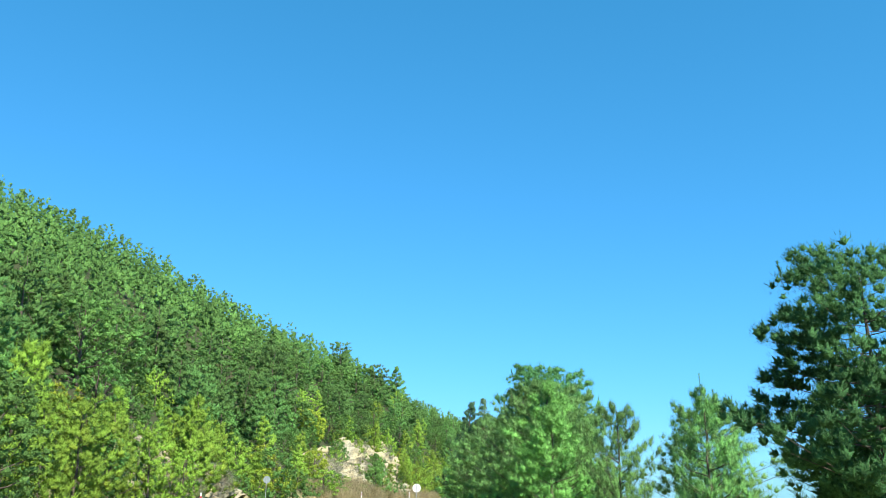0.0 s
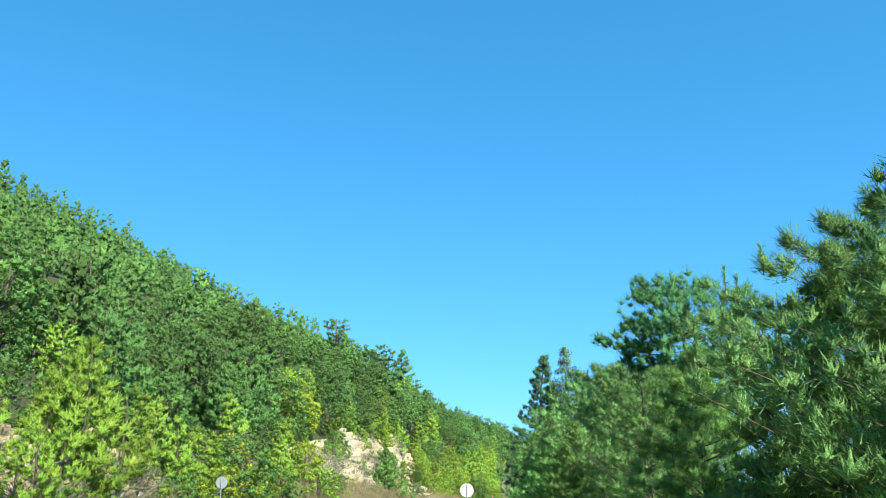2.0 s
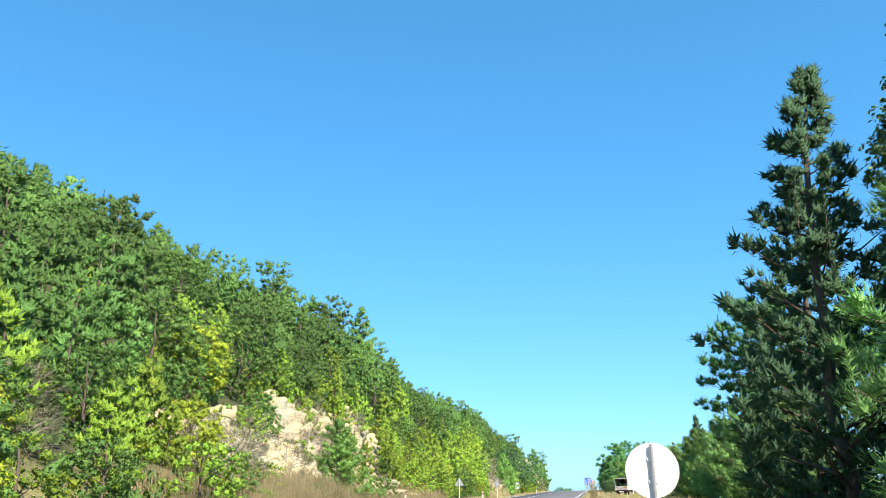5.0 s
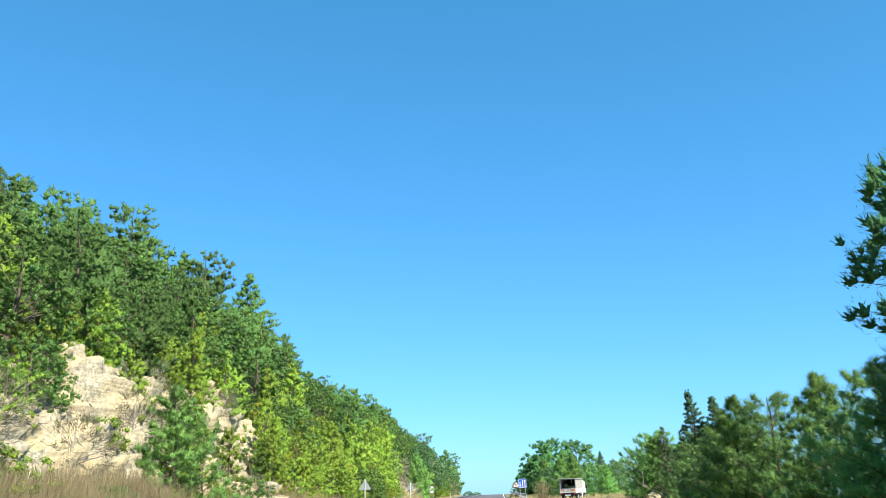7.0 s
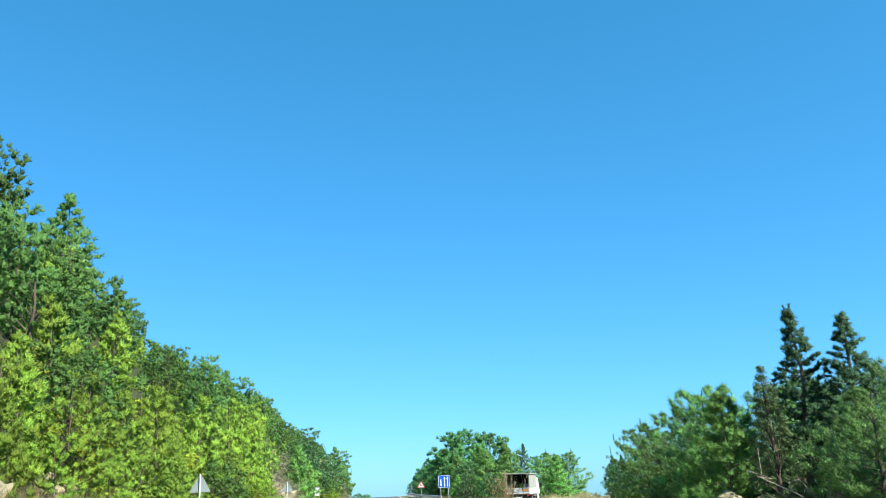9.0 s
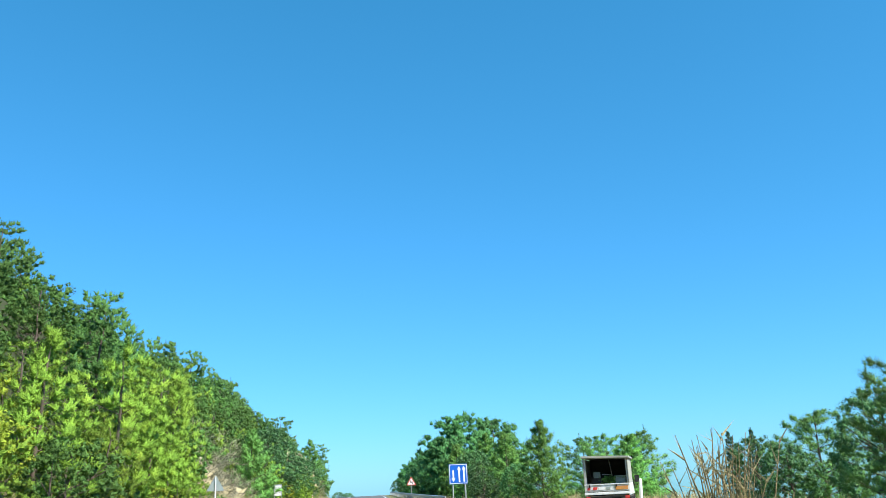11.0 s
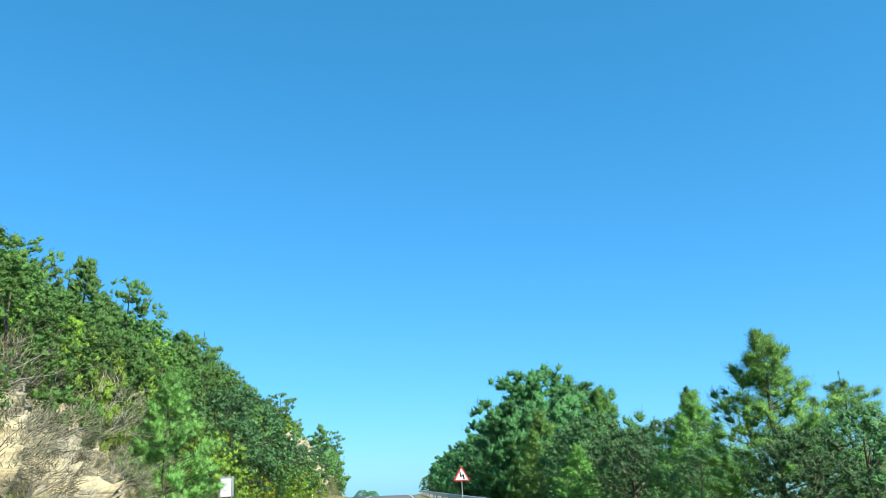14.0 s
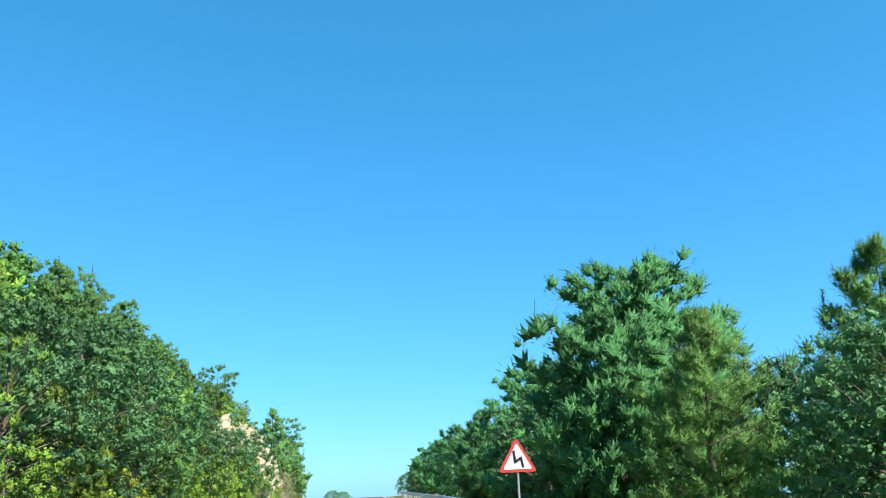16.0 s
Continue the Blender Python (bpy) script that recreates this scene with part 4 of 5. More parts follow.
# the verge on the other side: kind, x, y, scale, stretch
RIGHT = [
    ("near1", 6.6, 15.2, 0.52, 1.0), ("near1", 8.3, 17.5, 0.62, 1.0),
    ("tall_pine", 6.1, 14.0, 0.49, 0.98), ("near0", 2.6, 35.6, 0.74, 1.05), ("near0", 2.65, 19.0, 0.28, 1.9), ("near1", 5.05, 20.8, 0.33, 1.85), ("near1", 9.2, 37.0, 0.85, 1.0), ("near2", 2.2, 33.0, 0.74, 1.0), ("near2", 2.3, 37.3, 0.97, 1.0),
    ("near0", 2.2, 41.4, 1.04, 1.0), ("near0", 2.6, 45.7, 1.14, 1.0), ("near2", 1.8, 44.6, 0.92, 1.05), ("near2", 0.2, 50.5, 0.8, 1.0), ("near0", -0.1, 56.0, 0.85, 1.0), ("near2", -2.0, 62.6, 0.66, 1.0),
    ("near1", 0.8, 60.0, 0.85, 1.0), ("tall_pine", 3.9, 67.8, 1.06, 0.97), ("near0", 0.0, 67.0, 1.08, 1.05), ("near2", -2.3, 66.5, 0.66, 1.0), ("near0", -2.2, 71.3, 0.82, 1.0), ("fir0", -2.6, 77.0, 1.1, 0.92),
    ("sparse", -0.8, 75.5, 1.08, 1.0), ("near0", 0.8, 73.0, 1.2, 1.0), ("near1", 2.8, 80.0, 1.2, 1.0), ("fir1", 0.6, 79.5, 0.9, 1.0), ("fir1", -1.7, 79.8, 0.85, 1.0), ("near1", 1.2, 88.0, 0.6, 1.0), ("broad_pine", 5.0, 98.5, 0.84, 1.0),
    ("near0", 5.2, 104.6, 0.66, 1.0), ("near0", 3.4, 101.0, 0.62, 1.0), ("near0", 2.6, 95.0, 0.7, 1.0), ("near2", 5.4, 108.0, 0.68, 1.0), ("near2", 6.0, 115.4, 0.72, 1.0), ("near0", 6.9, 114.0, 0.68, 1.05),
    ("near1", 7.2, 119.0, 0.6, 1.0), ("near2", 9.3, 123.5, 0.68, 1.0), ("near0", 8.3, 126.2, 0.5, 1.0), ("fir1", 11.2, 132.6, 0.84, 0.84), ("fir0", 12.0, 131.4, 0.86, 0.78), ("near0", 13.1, 130.2, 0.5, 1.45), ("sparse", 8.7, 130.7, 0.5, 1.0),
    ("near0", 10.6, 137.5, 0.72, 1.0), ("near0", 15.4, 134.3, 0.85, 1.0), ("near2", 9.4, 134.5, 0.62, 1.0), ("near0", 11.7, 141.5, 0.66, 1.0), ("near0", 13.2, 148.2, 0.62, 1.0), ("leafy0", 16.2, 153.3, 0.7, 1.0), ("near0", 18.1, 158.3, 0.55, 1.0),
    ("leafy1", 16.4, 158.0, 0.42, 1.0), ("fir0", 19.6, 166.1, 0.33, 1.0), ("fir1", 19.3, 164.1, 0.32, 1.0), ("leafy0", 18.6, 163.0, 0.5, 1.0), ("near0", 16.7, 173.2, 0.56, 1.0), ("near2", 16.8, 170.4, 0.52, 1.0),
    ("near1", 19.4, 174.5, 0.6, 1.0), ("near2", 15.6, 179.6, 0.66, 1.15), ("leafy0", 12.6, 181.5, 0.38, 1.0), ("leafy1", 15.5, 184.0, 0.46, 1.0), ("near2", 16.2, 187.8, 0.74, 1.0), ("near1", 26.3, 198.0, 0.75, 1.0),
    ("leafy0", 17.0, 193.0, 0.4, 1.0), ("near2", 18.8, 196.3, 0.66, 1.0), ("leafy1", 18.6, 201.0, 0.62, 1.0), ("leafy0", 19.8, 207.0, 0.84, 1.0), ("leafy1", 22.4, 205.5, 0.74, 1.0), ("near2", 17.2, 203.0, 0.45, 1.0),
    ("near2", 23.2, 214.7, 0.84, 1.18), ("leafy0", 20.2, 211.5, 0.78, 1.0), ("near2", 21.2, 219.0, 0.88, 1.0), ("grove1", 23.6, 228.0, 1.5, 1.0), ("grove0", 21.6, 225.0, 1.1, 1.0), ("grove1", 30.5, 236.6, 1.55, 1.0), ("fir0", 29.6, 216.4, 0.74, 0.98),
    ("leafy1", 25.6, 219.0, 0.8, 1.0), ("grove0", 25.0, 213.0, 0.62, 1.0), ("leafy0", 23.0, 235.0, 1.0, 1.0), ("grove1", 26.0, 245.0, 1.2, 1.0), ("grove0", 27.5, 257.0, 1.05, 1.0), ("leafy1", 29.0, 268.0, 1.1, 1.0),
    ("grove1", 32.0, 280.0, 1.1, 1.0), ("grove0", 34.5, 294.0, 1.05, 1.0), ("grove1", 37.0, 311.0, 1.1, 1.0), ("leafy0", 39.5, 330.0, 1.0, 1.0), ("grove1", 43.5, 350.0, 1.1, 1.0), ("leafy1", 46.0, 374.0, 0.9, 1.0),
    ("near2", 7.8, 122.0, 0.42, 1.0), ("near0", 12.2, 134.5, 0.6, 1.0), ("near2", 14.2, 131.0, 0.62, 1.0), ("near0", 13.6, 136.5, 0.75, 1.0), ("near0", 10.2, 128.4, 0.5, 1.0), ("near2", 16.5, 139.0, 0.8, 1.0), ("near2", 13.6, 141.0, 0.6, 1.0),
    ("near0", 14.6, 146.0, 0.6, 1.0),
    ("leafy1", 22.0, 213.0, 0.8, 1.0), ("leafy0", 24.6, 221.5, 0.85, 1.0),
    ("leafy0", 63.5, 640.0, 1.75, 1.0), ("leafy1", 69.5, 640.0, 1.75, 1.0),
]
for i, (kind, x, y, s, k) in enumerate(RIGHT):
    wider = 1.1 if kind[:4] in ("near", "grov") else 1.0
    plant(kind, x, y, s * wider, i * 53 % 360, 0.08, k / wider)


def build_undergrowth():
    """Low leafy scrub that fills the ground between the trees of the bank."""
    rng = np.random.default_rng(21)
    n = 15000
    y, d = rng.uniform(22, 340, n), -11.2 - 34 * rng.uniform(0, 1, n) ** 1.25
    thick = np.sin(y * 0.9 + d * 1.7) + np.sin(y * 0.37 - d * 0.8 + 1) + rng.normal(0, 0.5, n)
    rock = ((y > 50) & (y < 74) & (d > -17) | (y > 104) & (y < 152) & (d > -17.8) | (y > 197) & (y < 213) & (d > -16) | (y > 288) & (y < 342) & (d > -18)) & (rng.random(n) < 0.93)
    keep = (thick > -1.3) & ~rock
    y, d, thick = y[keep], d[keep], thick[keep]
    n = len(y)
    r = rng.uniform(0.22, 0.6, n) * np.clip(0.7 + 0.25 * thick, 0.5, 1.3)
    c = np.column_stack([road_x(y) + d, y, height(d, y) + 0.5 * r])
    up = unit(rng.normal(0, 0.3, (n, 3)) + [0, 0, 1])
    per = 16
    m = n * per
    o = unit(rng.standard_normal((m, 3)) + [0.2, -0.2, 0.5])
    pos = np.repeat(c, per, 0) + o * np.repeat(r, per)[:, None] * rng.uniform(0.6, 1.1, (m, 1))
    v, f, nv = merge([burrs(c, r, up, rng, False, 0.5, 0.3), flecks(pos, unit(o + 0.6 * rng.standard_normal((m, 3))), 0.18, rng, 0.8, o)])
    tagged(new("undergrowth", mesh_from("undergrowth", v, f, LEAF_WOODS, True, nv)), "low green scrub between the trees of the bank", "undergrowth", kind="stuff")


build_undergrowth()

# ---- grass ----
def build_grass(name, label, y0, y1, d0, d1, tufts, per, tall, seed, material):
    rng = np.random.default_rng(seed)
    y, d = rng.uniform(y0, y1, tufts), rng.uniform(d0, d1, tufts)
    root = np.column_stack([road_x(y) + d, y, height(d, y) - 0.03])
    n = tufts * per
    base = np.repeat(root, per, 0) + rng.normal(0, 0.14, (n, 3)) * [1, 1, 0]
    way = unit(rng.normal(0, 0.28, (n, 3)) + [0, 0, 1])
    v, f, nv = blades(base, way, tall * rng.uniform(0.5, 1.2, n), 0.045, rng)
    tagged(new(name, mesh_from(name, v, f, material)), label, "grass", kind="stuff")


build_grass("dry_grass", "tall pale dry grass at the foot of the cut", 95, 150, -13.4, -10.0, 850, 22, 1.25, 31, STRAW)
build_grass("dry_grass", "tall pale dry grass at the foot of the cut", 101, 119, -12.9, -10.6, 420, 24, 1.75, 35, STRAW)
build_grass("dry_grass", "tall pale dry grass at the foot of the cut", 190, 225, -13.4, -10.2, 260, 22, 1.1, 32, STRAW)
build_grass("dry_grass", "dry grass strip along the foot of the bank", 40, 340, -12.5, -9.8, 600, 14, 0.35, 33, STRAW)
build_grass("verge_grass", "short straw-coloured grass on the road verge", 60, 240, 3.2, 15, 1500, 12, 0.4, 34, STRAW)


# ---- road furniture ----
HEAD = 10.0     # degrees to the right of +y in which the road runs by the signs


def circle(r, n=40, cz=0.0):
    return [(r * math.cos(2 * math.pi * i / n), cz + r * math.sin(2 * math.pi * i / n)) for i in range(n)]


def rounded(points, r, n=5):
    """The outline of a convex polygon with rounded corners."""
    out = []
    m = len(points)
    for i in range(m):
        p, a, b = Vector(points[i]), Vector(points[i - 1]), Vector(points[(i + 1) % m])
        u, w = (a - p).normalized(), (b - p).normalized()
        half = u.angle(w) / 2
        c = p + (u + w).normalized() * (r / math.sin(half))
        s, e = p + u * (r / math.tan(half)) - c, p + w * (r / math.tan(half)) - c
        for k in range(n):
            v = s.lerp(e, k / (n - 1))
            out.append(tuple(c + v.normalized() * r))
    return out


def triangle(side, r, scale=1.0):
    h = side * math.sqrt(3) / 2
    return [(x * scale, z * scale) for x, z in rounded([(0, h * 2 / 3), (-side / 2, -h / 3), (side / 2, -h / 3)], r)]


def sign_base(name, x, y, turn, label, group=""):
    z = float(height(x - road_x(y), y)) - 0.03
    return thing(name, pose(x, y, z, 0, 0, turn), label, "traffic sign", group), z


def round_sign(x, y, cz, r, turn, face, label, pole_front=True):
    ob, z = sign_base("round_sign", x, y, turn, label, "round signs seen from behind")
    c = cz - z
    bm = plate(bmesh.new(), circle(r, 44, c), 0.0, 0.018)
    part("sign_plate", bm, face, ob)
    bm = bmesh.new()
    for k in (-0.4, 0.4):
        box(bm, -r * 0.16, r * 0.16, -0.022, -0.002, c + k * r - 0.02, c + k * r + 0.02)
    part("bracket", bm, face, ob)
    part("pole", rod(bmesh.new(), (0, -0.05, 0), (0, -0.05, c + r * 0.96), 0.023, sides=12), GALV, ob, "galvanised steel pole")


def back_triangle(x, y, cz, side, turn, label):
    ob, z = sign_base("triangular_sign", x, y, turn, label, "warning signs seen from behind")
    c = cz - z
    bm = plate(bmesh.new(), [(px, c + pz) for px, pz in triangle(side, 0.05)], 0.0, 0.018)
    part("sign_plate", bm, SIGN_BACK, ob)
    part("pole", rod(bmesh.new(), (0, -0.05, 0), (0, -0.05, c + side * 0.54), 0.034, sides=12), SIGN_PALE, ob, "pale painted steel pole")


def bend_sign(x, y, cz, side, turn):
    ob, z = sign_base("bend_warning_sign", x, y, turn, "red and white triangular double bend warning sign on a pole")
    c = cz - z
    part("sign_plate", plate(bmesh.new(), [(px, c + pz) for px, pz in triangle(side, 0.05)], -0.02, 0.0), SIGN_RED, ob, "red bordered triangular plate")
    part("white_field", plate(bmesh.new(), [(px, c + pz) for px, pz in triangle(side * 0.76, 0.03)], -0.026, -0.0202), SIGN_WHITE, ob)
    # a black stroke with two bends
    s = side
    line = [(-0.085, 0.215), (-0.055, -0.035), (0.095, 0.055), (0.135, -0.150)]
    for (x0, z0), (x1, z1) in zip(line, line[1:]):
        along = Vector((x1 - x0, z1 - z0)).normalized() * 0.03
        across = Vector((-along.y, along.x)) * 1.05
        a0, a1 = Vector((x0, z0)) - along, Vector((x1, z1)) + along
        part("bend_stroke", plate(bmesh.new(), [((p.x) * s, c + p.y * s) for p in (a0 - across, a0 + across, a1 + across, a1 - across)], -0.032 - 0.003 * (z0 > 0.1) - 0.006 * (z0 < 0), -0.0265), SIGN_BLACK, ob)
    part("pole", rod(bmesh.new(), (0, 0.035, 0), (0, 0.035, c + side * 0.5), 0.034, sides=12), GALV, ob, "galvanised steel pole")


def lane_sign(x, y, cz, w, h, turn):
    ob, z = sign_base("lane_sign", x, y, turn, "blue lane sign with three white arrows on two posts")
    c = cz - z
    rect = lambda a, b, r: rounded([(-a, c - b), (-a, c + b), (a, c + b), (a, c - b)], r)
    part("sign_plate", plate(bmesh.new(), rect(w / 2, h / 2, 0.03), -0.02, 0.0), SIGN_BLUE, ob)
    a, b, t = w / 2 - 0.02, h / 2 - 0.02, 0.022
    bm = bmesh.new()
    box(bm, -a, a, -0.026, -0.0203, c + b - t, c + b)
    box(bm, -a, a, -0.026, -0.0203, c - b, c - b + t)
    box(bm, -a, -a + t, -0.026, -0.0203, c - b + t, c + b - t)
    box(bm, a - t, a, -0.026, -0.0203, c - b + t, c + b - t)
    part("border", bm, SIGN_WHITE, ob, "white border line")

    def arrow(ax, z0, z1):
        up = 1 if z1 > z0 else -1
        k, sw, hw, hl = w, 0.042 * w, 0.1 * w, 0.19 * h
        pts = [(ax - sw, z0), (ax - sw, z1 - up * hl), (ax - hw, z1 - up * hl), (ax, z1), (ax + hw, z1 - up * hl), (ax + sw, z1 - up * hl), (ax + sw, z0)]
        part("arrow", plate(bmesh.new(), [(px, c + pz) for px, pz in pts], -0.026, -0.0203), SIGN_WHITE, ob, "white arrow pointing up" if up > 0 else "white arrow pointing down")

    arrow(-0.27 * w, 0.19 * h, -0.40 * h)
    arrow(0.05 * w, -0.40 * h, 0.40 * h)
    arrow(0.31 * w, -0.40 * h, 0.40 * h)
    for px in (-0.31 * w, 0.36 * w):
        part("post", rod(bmesh.new(), (px, 0.04, 0), (px, 0.04, c + h * 0.46), 0.035, sides=12), GALV, ob, "galvanised steel post")


def board_sign(x, y, z0, z1, w, turn):
    ob, z = sign_base("board_sign", x, y, turn, "white upright board in a grey steel frame at the roadside")
    a, b = z0 - z, z1 - z
    part("board", box(bmesh.new(), -w * 0.36, w * 0.36, -0.02, 0.0, a, b - 0.1, 0.004), SIGN_WHITE, ob, "plain white board")
    part("top_rail", box(bmesh.new(), -w / 2, w / 2, 0.002, 0.04, b - 0.1, b, 0.005), SIGN_BACK, ob)
    for sx in (-1, 1):
        part("side_panel", box(bmesh.new(), min(sx * w * 0.37, sx * w * 0.5), max(sx * w * 0.37, sx * w * 0.5), 0.0, 0.05, a, b - 0.102, 0.005), SIGN_BACK, ob)
        part("post", rod(bmesh.new(), (sx * w * 0.40, -0.03, 0), (sx * w * 0.40, -0.03, b), 0.025, sides=10), GALV, ob, "galvanised steel post")


def delineator(x, y):
    z = float(height(x - road_x(y), y)) - 0.03
    ob = thing("delineator_post", pose(x, y, z, 0, 0, -8), "white plastic roadside marker post with a red band", "marker post", "marker posts along the verge")
    bm = bmesh.new()
    rod(bm, (0, 0, 0), (0, 0, 1.1), 0.06, 0.05, 12)
    part("post", bm, SIGN_WHITE, ob)
    part("red_band", rod(bmesh.new(), (0, 0, 0.78), (0, 0, 0.9), 0.057, 0.056, 12), SIGN_RED, ob, "red reflecting band")


round_sign(-18.6, 70.0, 2.0, 0.29, 0, SIGN_BACK, "grey round traffic sign seen from behind on a pole")
round_sign(-6.63, 73.6, 1.52, 0.35, 0, SIGN_PALE, "pale round traffic sign seen from behind on a pole")
back_triangle(-8.3, 148.1, 1.95, 0.93, -8, "grey triangular warning sign seen from behind")
back_triangle(-2.8, 181.0, 1.95, 0.97, -8, "grey triangular warning sign seen from behind")
bend_sign(16.8, 221.4, 1.9, 1.05, -HEAD)
lane_sign(7.8, 169.7, 1.85, 0.84, 0.87, -6)
board_sign(2.9, 219.4, 1.2, 2.27, 0.82, -HEAD)
for px, py in ((-17.6, 51.4), (-16.2, 105.5), (-12.6, 128.0), (-5.4, 165.0), (10.6, 262.0)):
    delineator(px, py)


def guard_rail(y0, y1, d):
    """A W-shaped steel beam on posts."""
    ob = thing("guard_rail", pose(0, 0, 0), "galvanised steel guard rail on posts along the road edge", "guard rail")
    y = np.arange(y0, y1 + 0.01, 2.0)
    prof = [(0.0, 0.75), (-0.06, 0.71), (-0.06, 0.66), (0.0, 0.60), (-0.06, 0.54), (-0.06, 0.49), (0.0, 0.45), (0.012, 0.45), (0.012, 0.75)]
    v = np.stack([np.stack([road_x(y) + d + px, y, np.full_like(y, pz)], -1) for px, pz in prof], 1).reshape(-1, 3)
    k, n = len(prof), len(y)
    i = (np.arange(n - 1)[:, None] * k + np.arange(k)[None]).ravel()
    j = (np.arange(n - 1)[:, None] * k + (np.arange(k)[None] + 1) % k).ravel()
    part("beam", mesh_from("beam", v, np.stack([i, j, j + k, i + k], 1), GALV), None, ob)
    bm = box(bmesh.new(), 0.016, 0.12, -0.05, 0.05, -0.1, 0.72, 0.006)
    first = part("post", bm, GALV, ob)
    first.location = (float(road_x(y0)) + d, y0, 0)
    for yy in y[2::2]:
        o = new("post", first.data)
        o.parent, o.location = ob, (float(road_x(yy)) + d, float(yy), 0)


guard_rail(186, 330, 4.3)


def pickup_truck(x, y, turn):
    """A small pickup with a canvas canopy over its bed, open at the back; its rear faces -y."""
    z = float(height(x - road_x(y), y))
    ob = thing("pickup_truck", pose(x, y, z - 0.01, 0, 0, turn), "small faded white pickup with an open grey canvas canopy", "truck")
    w, top, bed = 1.44, 1.85, 0.62
    part("chassis", box(bmesh.new(), -0.42, 0.42, 0.15, 4.1, 0.36, 0.56, 0.02), SIGN_BLACK, ob)
    part("bed_floor", box(bmesh.new(), -w / 2, w / 2, 0.0, 2.4, 0.56, bed, 0.01), DARK_WOOD, ob)
    for sx in (-1, 1):
        part("bed_side", box(bmesh.new(), min(sx * w / 2, sx * (w / 2 - 0.05)), max(sx * w / 2, sx * (w / 2 - 0.05)), 0.04, 2.4, bed + 0.003, 1.0, 0.012), TRUCK_PAINT, ob)
        part("canopy_side", box(bmesh.new(), min(sx * w / 2, sx * (w / 2 - 0.03)), max(sx * w / 2, sx * (w / 2 - 0.03)), 0.03, 2.4, 1.004, top - 0.06, 0.01), CANVAS, ob, "dusty grey-green canvas side")
        part("canopy_post", box(bmesh.new(), sx * (w / 2 - 0.06) - 0.02, sx * (w / 2 - 0.06) + 0.02, 0.06, 0.1, 1.0, top - 0.07, 0.004), GALV, ob)
    tail = part("tailgate", box(bmesh.new(), -w / 2 + 0.01, w / 2 - 0.01, -0.04, 0.0, 0.76, 0.965, 0.012), TRUCK_PAINT, ob, "faded white tailgate")
    part("top_rail", box(bmesh.new(), -w / 2 - 0.01, w / 2 + 0.01, -0.065, 0.012, 0.967, 1.003, 0.008), SIGN_PALE, tail, "pale steel rail along the tailgate")
    part("rib", box(bmesh.new(), -w / 2 + 0.03, w / 2 - 0.03, -0.055, -0.042, 0.775, 0.795, 0.004), GALV, tail)
    part("orange_sheet", box(bmesh.new(), 0.27, 0.66, -0.058, -0.043, 0.81, 0.92, 0.003), SIGN_ORANGE, tail, "orange sheet on the tailgate")
    for px, pw, mat in ((-0.58, 0.06, SIGN_RED), (-0.48, 0.04, SIGN_WHITE), (-0.38, 0.08, SIGN_RED), (-0.18, 0.1, SIGN_WHITE), (0.04, 0.08, SIGN_BACK)):
        part("warning_stripe", plate(bmesh.new(), [(px - pw, 0.82), (px + pw - 0.03, 0.82), (px + pw, 0.91), (px - pw + 0.03, 0.91)], -0.058, -0.043), mat, tail)
    for px in (-0.55, 0.3):
        part("latch", box(bmesh.new(), px - 0.02, px + 0.02, -0.08, -0.068, 0.90, 0.985, 0.004), SIGN_BLACK, tail)
    part("back_beam", box(bmesh.new(), -w / 2 - 0.01, w / 2 + 0.01, -0.09, -0.045, 0.665, 0.745, 0.012), SIGN_PALE, ob, "pale scuffed rear beam")
    part("strut", rod(bmesh.new(), (0.12, 1.2, 1.22), (0.05, 1.2, top - 0.08), 0.016, sides=8), SIGN_PALE, ob, "pale strut inside the canopy")
    part("strut", rod(bmesh.new(), (-0.22, 1.25, 1.30), (0.10, 1.25, 1.28), 0.014, sides=8), SIGN_PALE, ob, "pale strut inside the canopy")
    roof = bmesh.new()
    box(roof, -w / 2 - 0.04, w / 2 + 0.06, -0.12, 2.45, top - 0.055, top + 0.02, 0.02)
    for v in roof.verts:
        v.co.z += 0.03 * math.cos(v.co.x / w * math.pi) + 0.015 * math.sin(v.co.y * 5 + v.co.x * 3) - 0.05 * v.co.x
    part("canopy_roof", roof, CANVAS, ob, "sagging dusty canvas roof")
    part("front_wall", box(bmesh.new(), -w / 2 + 0.028, w / 2 - 0.028, 2.36, 2.39, bed + 0.004, top - 0.02), SIGN_BLACK, ob)
    cab = bmesh.new()
    box(cab, -w / 2 + 0.02, w / 2 - 0.02, 2.5, 3.9, 0.5, 1.72, 0.12)
    for v in cab.verts:
        if v.co.z > 1.2:
            v.co.y = 3.2 + (v.co.y - 3.2) * 0.72
            v.co.x *= 0.9
    cabin = part("cab", cab, TRUCK_PAINT, ob)
    part("rear_window", box(bmesh.new(), -0.5, 0.5, 2.60, 2.66, 1.25, 1.55, 0.01), GLASS_DARK, cabin)
    part("bumper", box(bmesh.new(), -w / 2 + 0.05, w / 2 - 0.05, -0.1, -0.05, 0.40, 0.50, 0.015), SIGN_BLACK, ob)
    part("number_plate", box(bmesh.new(), -0.26, 0.26, -0.116, -0.103, 0.42, 0.50, 0.003), SIGN_WHITE, ob)
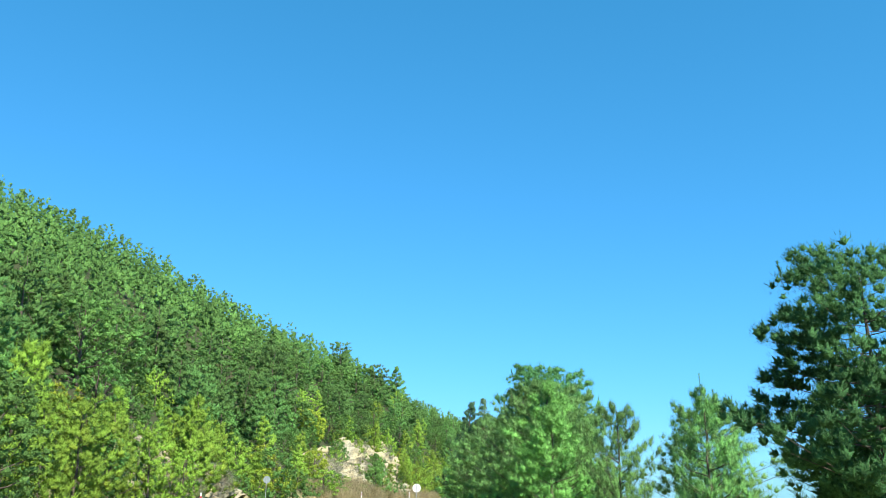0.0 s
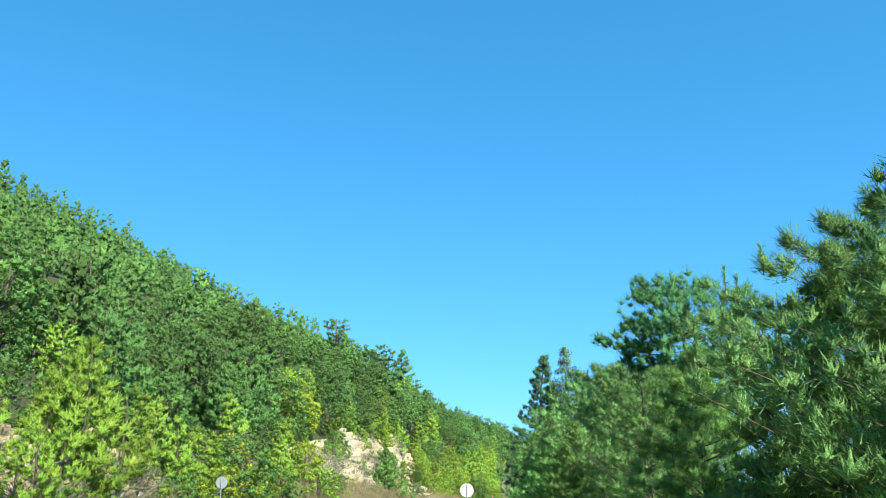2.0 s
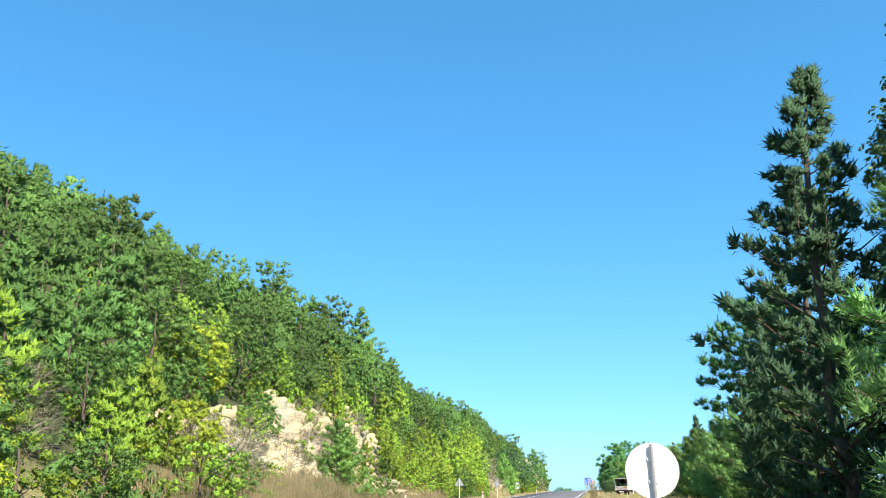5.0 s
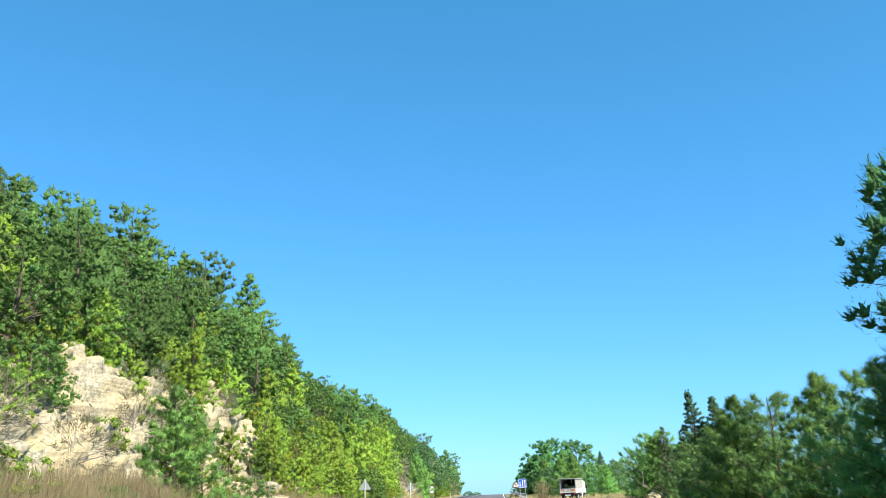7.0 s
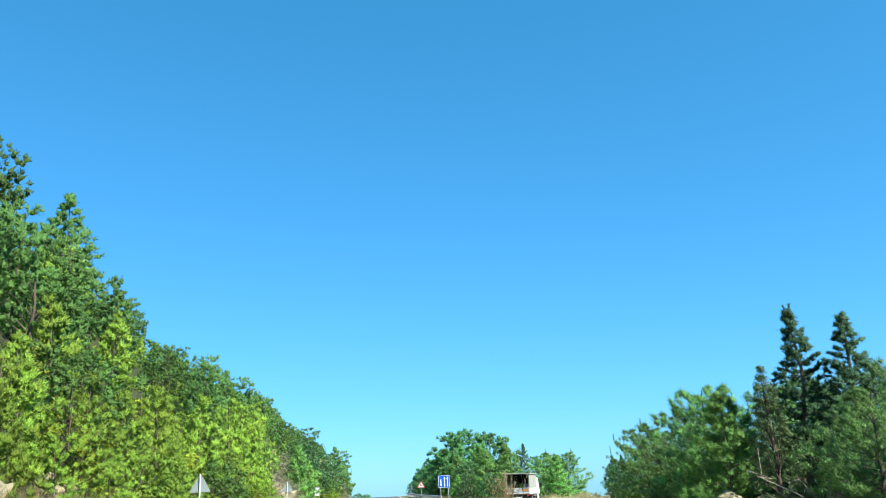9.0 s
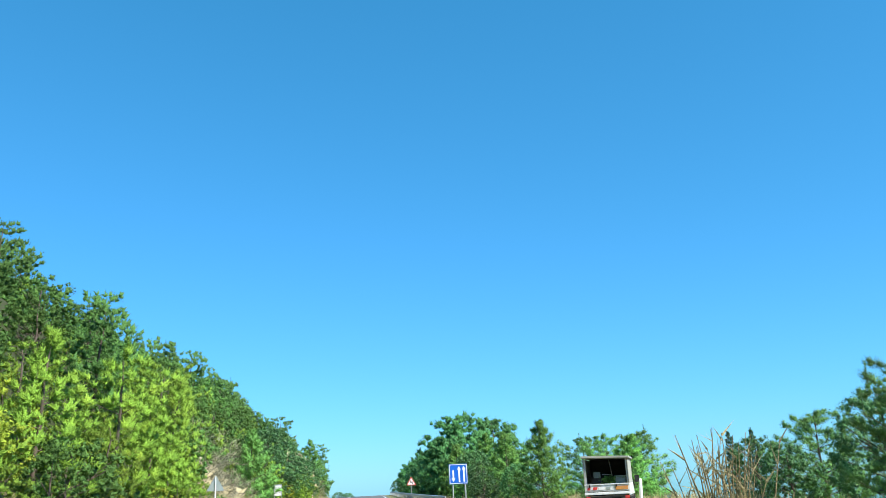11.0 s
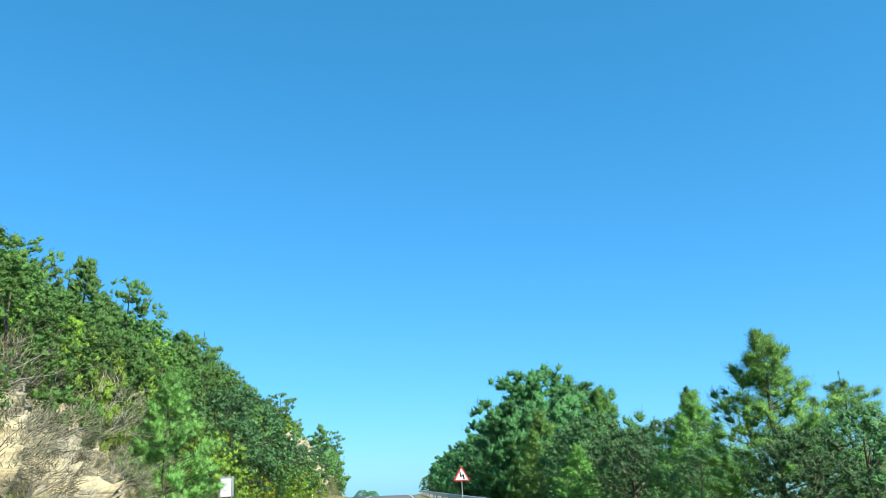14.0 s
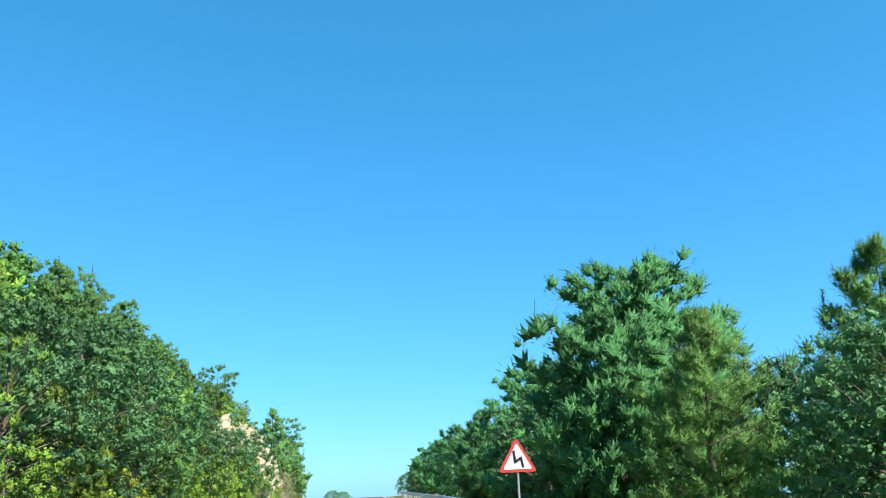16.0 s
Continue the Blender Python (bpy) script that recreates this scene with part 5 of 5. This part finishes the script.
    for sx in (-1, 1):
        part("tail_lamp", box(bmesh.new(), sx * 0.62 - 0.07, sx * 0.62 + 0.07, -0.075, -0.042, 0.54, 0.62, 0.008), SIGN_RED, ob, "red tail lamp")
        part("wing_mirror", box(bmesh.new(), sx * (w / 2 + 0.12) - 0.08, sx * (w / 2 + 0.12) + 0.08, 3.35, 3.4, 1.0, 1.24, 0.015), SIGN_BLACK, ob)
        for wy in (0.75, 3.35):
            wheel = part("wheel", rod(bmesh.new(), (sx * 0.72, wy, 0.3), (sx * 0.52, wy, 0.3), 0.3, sides=28), RUBBER, ob, "black rubber wheel")
            part("rim", rod(bmesh.new(), (sx * 0.726, wy, 0.3), (sx * 0.60, wy, 0.3), 0.17, sides=20), GALV, wheel, "grey steel rim")
    return z


tz = pickup_truck(9.55, 158.0, -29)
# goods in the bed of the pickup
for nm, lab, cat, mat, cx, cy, cz, sx, sy, sz in (
    ("crate", "dark wooden crate standing in the pickup bed", "crate", DARK_WOOD, -0.38, 0.9, 0.625, 0.34, 0.34, 0.52),
    ("box", "small grey box on the dark crate in the pickup", "box", SIGN_BACK, -0.36, 0.88, 1.19, 0.22, 0.2, 0.2),
    ("crate", "dark grey crate standing in the pickup bed", "crate", SIGN_BACK, 0.42, 0.6, 0.625, 0.34, 0.4, 0.58),
    ("sack", "pale sack lying in the pickup bed", "sack", CANVAS, 0.05, 0.5, 0.625, 0.36, 0.4, 0.36),
):
    m = pose(9.55, 158.0, tz - 0.01, 0, 0, -29) @ pose(cx, cy, cz)
    ob = thing(nm, m, lab, cat)
    part("body", box(bmesh.new(), -sx / 2, sx / 2, -sy / 2, sy / 2, 0, sz, 0.04 if nm == "sack" else 0.015), mat, ob)
    if nm == "crate":
        part("rim", box(bmesh.new(), -sx / 2 - 0.015, sx / 2 + 0.015, -sy / 2 - 0.015, sy / 2 + 0.015, sz + 0.003, sz + 0.04, 0.006), mat, ob)


rg = np.random.default_rng(77)
bunch = thing("greens_bunch", pose(9.55, 158.0, tz - 0.01, 0, 0, -29) @ pose(0.08, 0.45, 0.985), "bunch of fresh leafy greens lying on the sack", "greens")
spread = rg.normal(0, 1, (260, 3)) * [0.12, 0.12, 0.06] + [0, 0, 0.13]
gv, gf, gn = leaves(spread, unit(rg.standard_normal((260, 3)) + [0, -0.4, 0.6]), 0.09, rg)
part("leaves", mesh_from("leaves", gv, gf, LEAF_PINE_FRESH), None, bunch)
part("stalk", rod(bmesh.new(), (0, 0, -0.005), (0.02, 0, 0.14), 0.03, 0.012, 8), LEAF_PINE_FRESH, bunch)


def white_post(x, y):
    z = float(height(x - road_x(y), y)) - 0.03
    ob = thing("white_post", pose(x, y, z, 0, 3, 0), "leaning white painted post on the verge", "post")
    part("shaft", rod(bmesh.new(), (0, 0, 0), (0, 0, 1.05), 0.06, 0.05, 12), SIGN_WHITE, ob)
    part("cap", rod(bmesh.new(), (0, 0, 1.05), (0, 0, 1.1), 0.05, 0.02, 12), SIGN_WHITE, ob)


white_post(10.9, 158.4)


def reed_clump(x, y, tall, count):
    """Dry canes that rise from one root and lean apart, with ragged leaf blades."""
    rng = np.random.default_rng(91)
    canes, leafage = [], []
    for i in range(count):
        foot = np.append(rng.normal(0, 0.16, 2), 0.0)
        lean = np.append(rng.normal(0, 0.16, 2), 1.0) * tall * rng.uniform(0.7, 1.1)
        canes.append(tube([foot, foot + lean * 0.5 + rng.normal(0, 0.02, 3), foot + lean], [0.014, 0.011, 0.005], 4))
        at = foot + lean * rng.uniform(0.55, 1.0, (3, 1))
        leafage.append(blades(at, unit(rng.standard_normal((3, 3)) * [1, 1, 0.5] + [0, 0, 0.9]), 0.32, 0.03, rng))
    ob = thing("reed_clump", pose(x, y, float(height(x - road_x(y), y)) - 0.03), "clump of tall pale dry canes on the verge", "reeds")
    v, f = merge(canes)
    part("canes", mesh_from("canes", v, f, STRAW, True), None, ob)
    v, f, nv = merge(leafage)
    part("leaves", mesh_from("leaves", v, f, STRAW), None, ob)


reed_clump(3.9, 142.2, 1.75, 42)


def boulder(x, y, r, seed):
    bm = bmesh.new()
    bmesh.ops.create_icosphere(bm, subdivisions=3, radius=r)
    for v in bm.verts:
        n = noise.noise(v.co * 1.6 / r + Vector((seed, 0, 0))) * 0.35 + noise.noise(v.co * 5 / r + Vector((0, seed, 0))) * 0.1
        v.co *= 1 + n
        v.co.z *= 0.75
    me = bpy.data.meshes.new("boulder")
    bm.to_mesh(me)
    bm.free()
    me.materials.append(ROCK)
    ob = new("boulder", me)
    ob.location = (x, y, float(height(x - road_x(y), y)) + r * 0.4)
    tagged(ob, "pale brown boulder lying on the grassy verge", "boulder", "boulders on the verge")


for bx, by, br, sd in ((8.7, 133.6, 0.42, 1), (9.4, 132.6, 0.3, 2), (7.9, 135.2, 0.24, 3)):
    boulder(bx, by, br, sd)


def dead_branches(x, y):
    """A fallen, bleached branch with forked twigs."""
    rng = np.random.default_rng(77)
    pieces = []
    for i in range(9):
        a, e = rng.uniform(0, 6.28), rng.uniform(0.05, 0.8)
        ln = rng.uniform(0.7, 1.7)
        way = np.array([math.cos(a) * math.cos(e), math.sin(a) * math.cos(e), math.sin(e)])
        p = [np.array([0, 0, 0.05]), way * ln * 0.5 + rng.normal(0, 0.08, 3) + [0, 0, 0.1], way * ln + rng.normal(0, 0.12, 3) + [0, 0, 0.1]]
        pieces.append(tube(p, [0.035, 0.022, 0.006], 5))
        for k in range(4):
            q = p[1] + (p[2] - p[1]) * rng.random()
            pieces.append(tube([q, q + rng.normal(0, 0.2, 3), q + rng.normal(0, 0.35, 3) + [0, 0, 0.1]], [0.012, 0.009, 0.004], 4))
    v, f = merge(pieces)
    v[:, 2] = np.maximum(v[:, 2], 0.0)
    ob = new("dead_branch", mesh_from("dead_branch", v, f, BARK_PALE, True))
    ob.location = (x, y, float(height(x - road_x(y), y)) - 0.02)
    tagged(ob, "bleached forked dead branch lying under the trees", "branch")


dead_branches(7.6, 127.4)
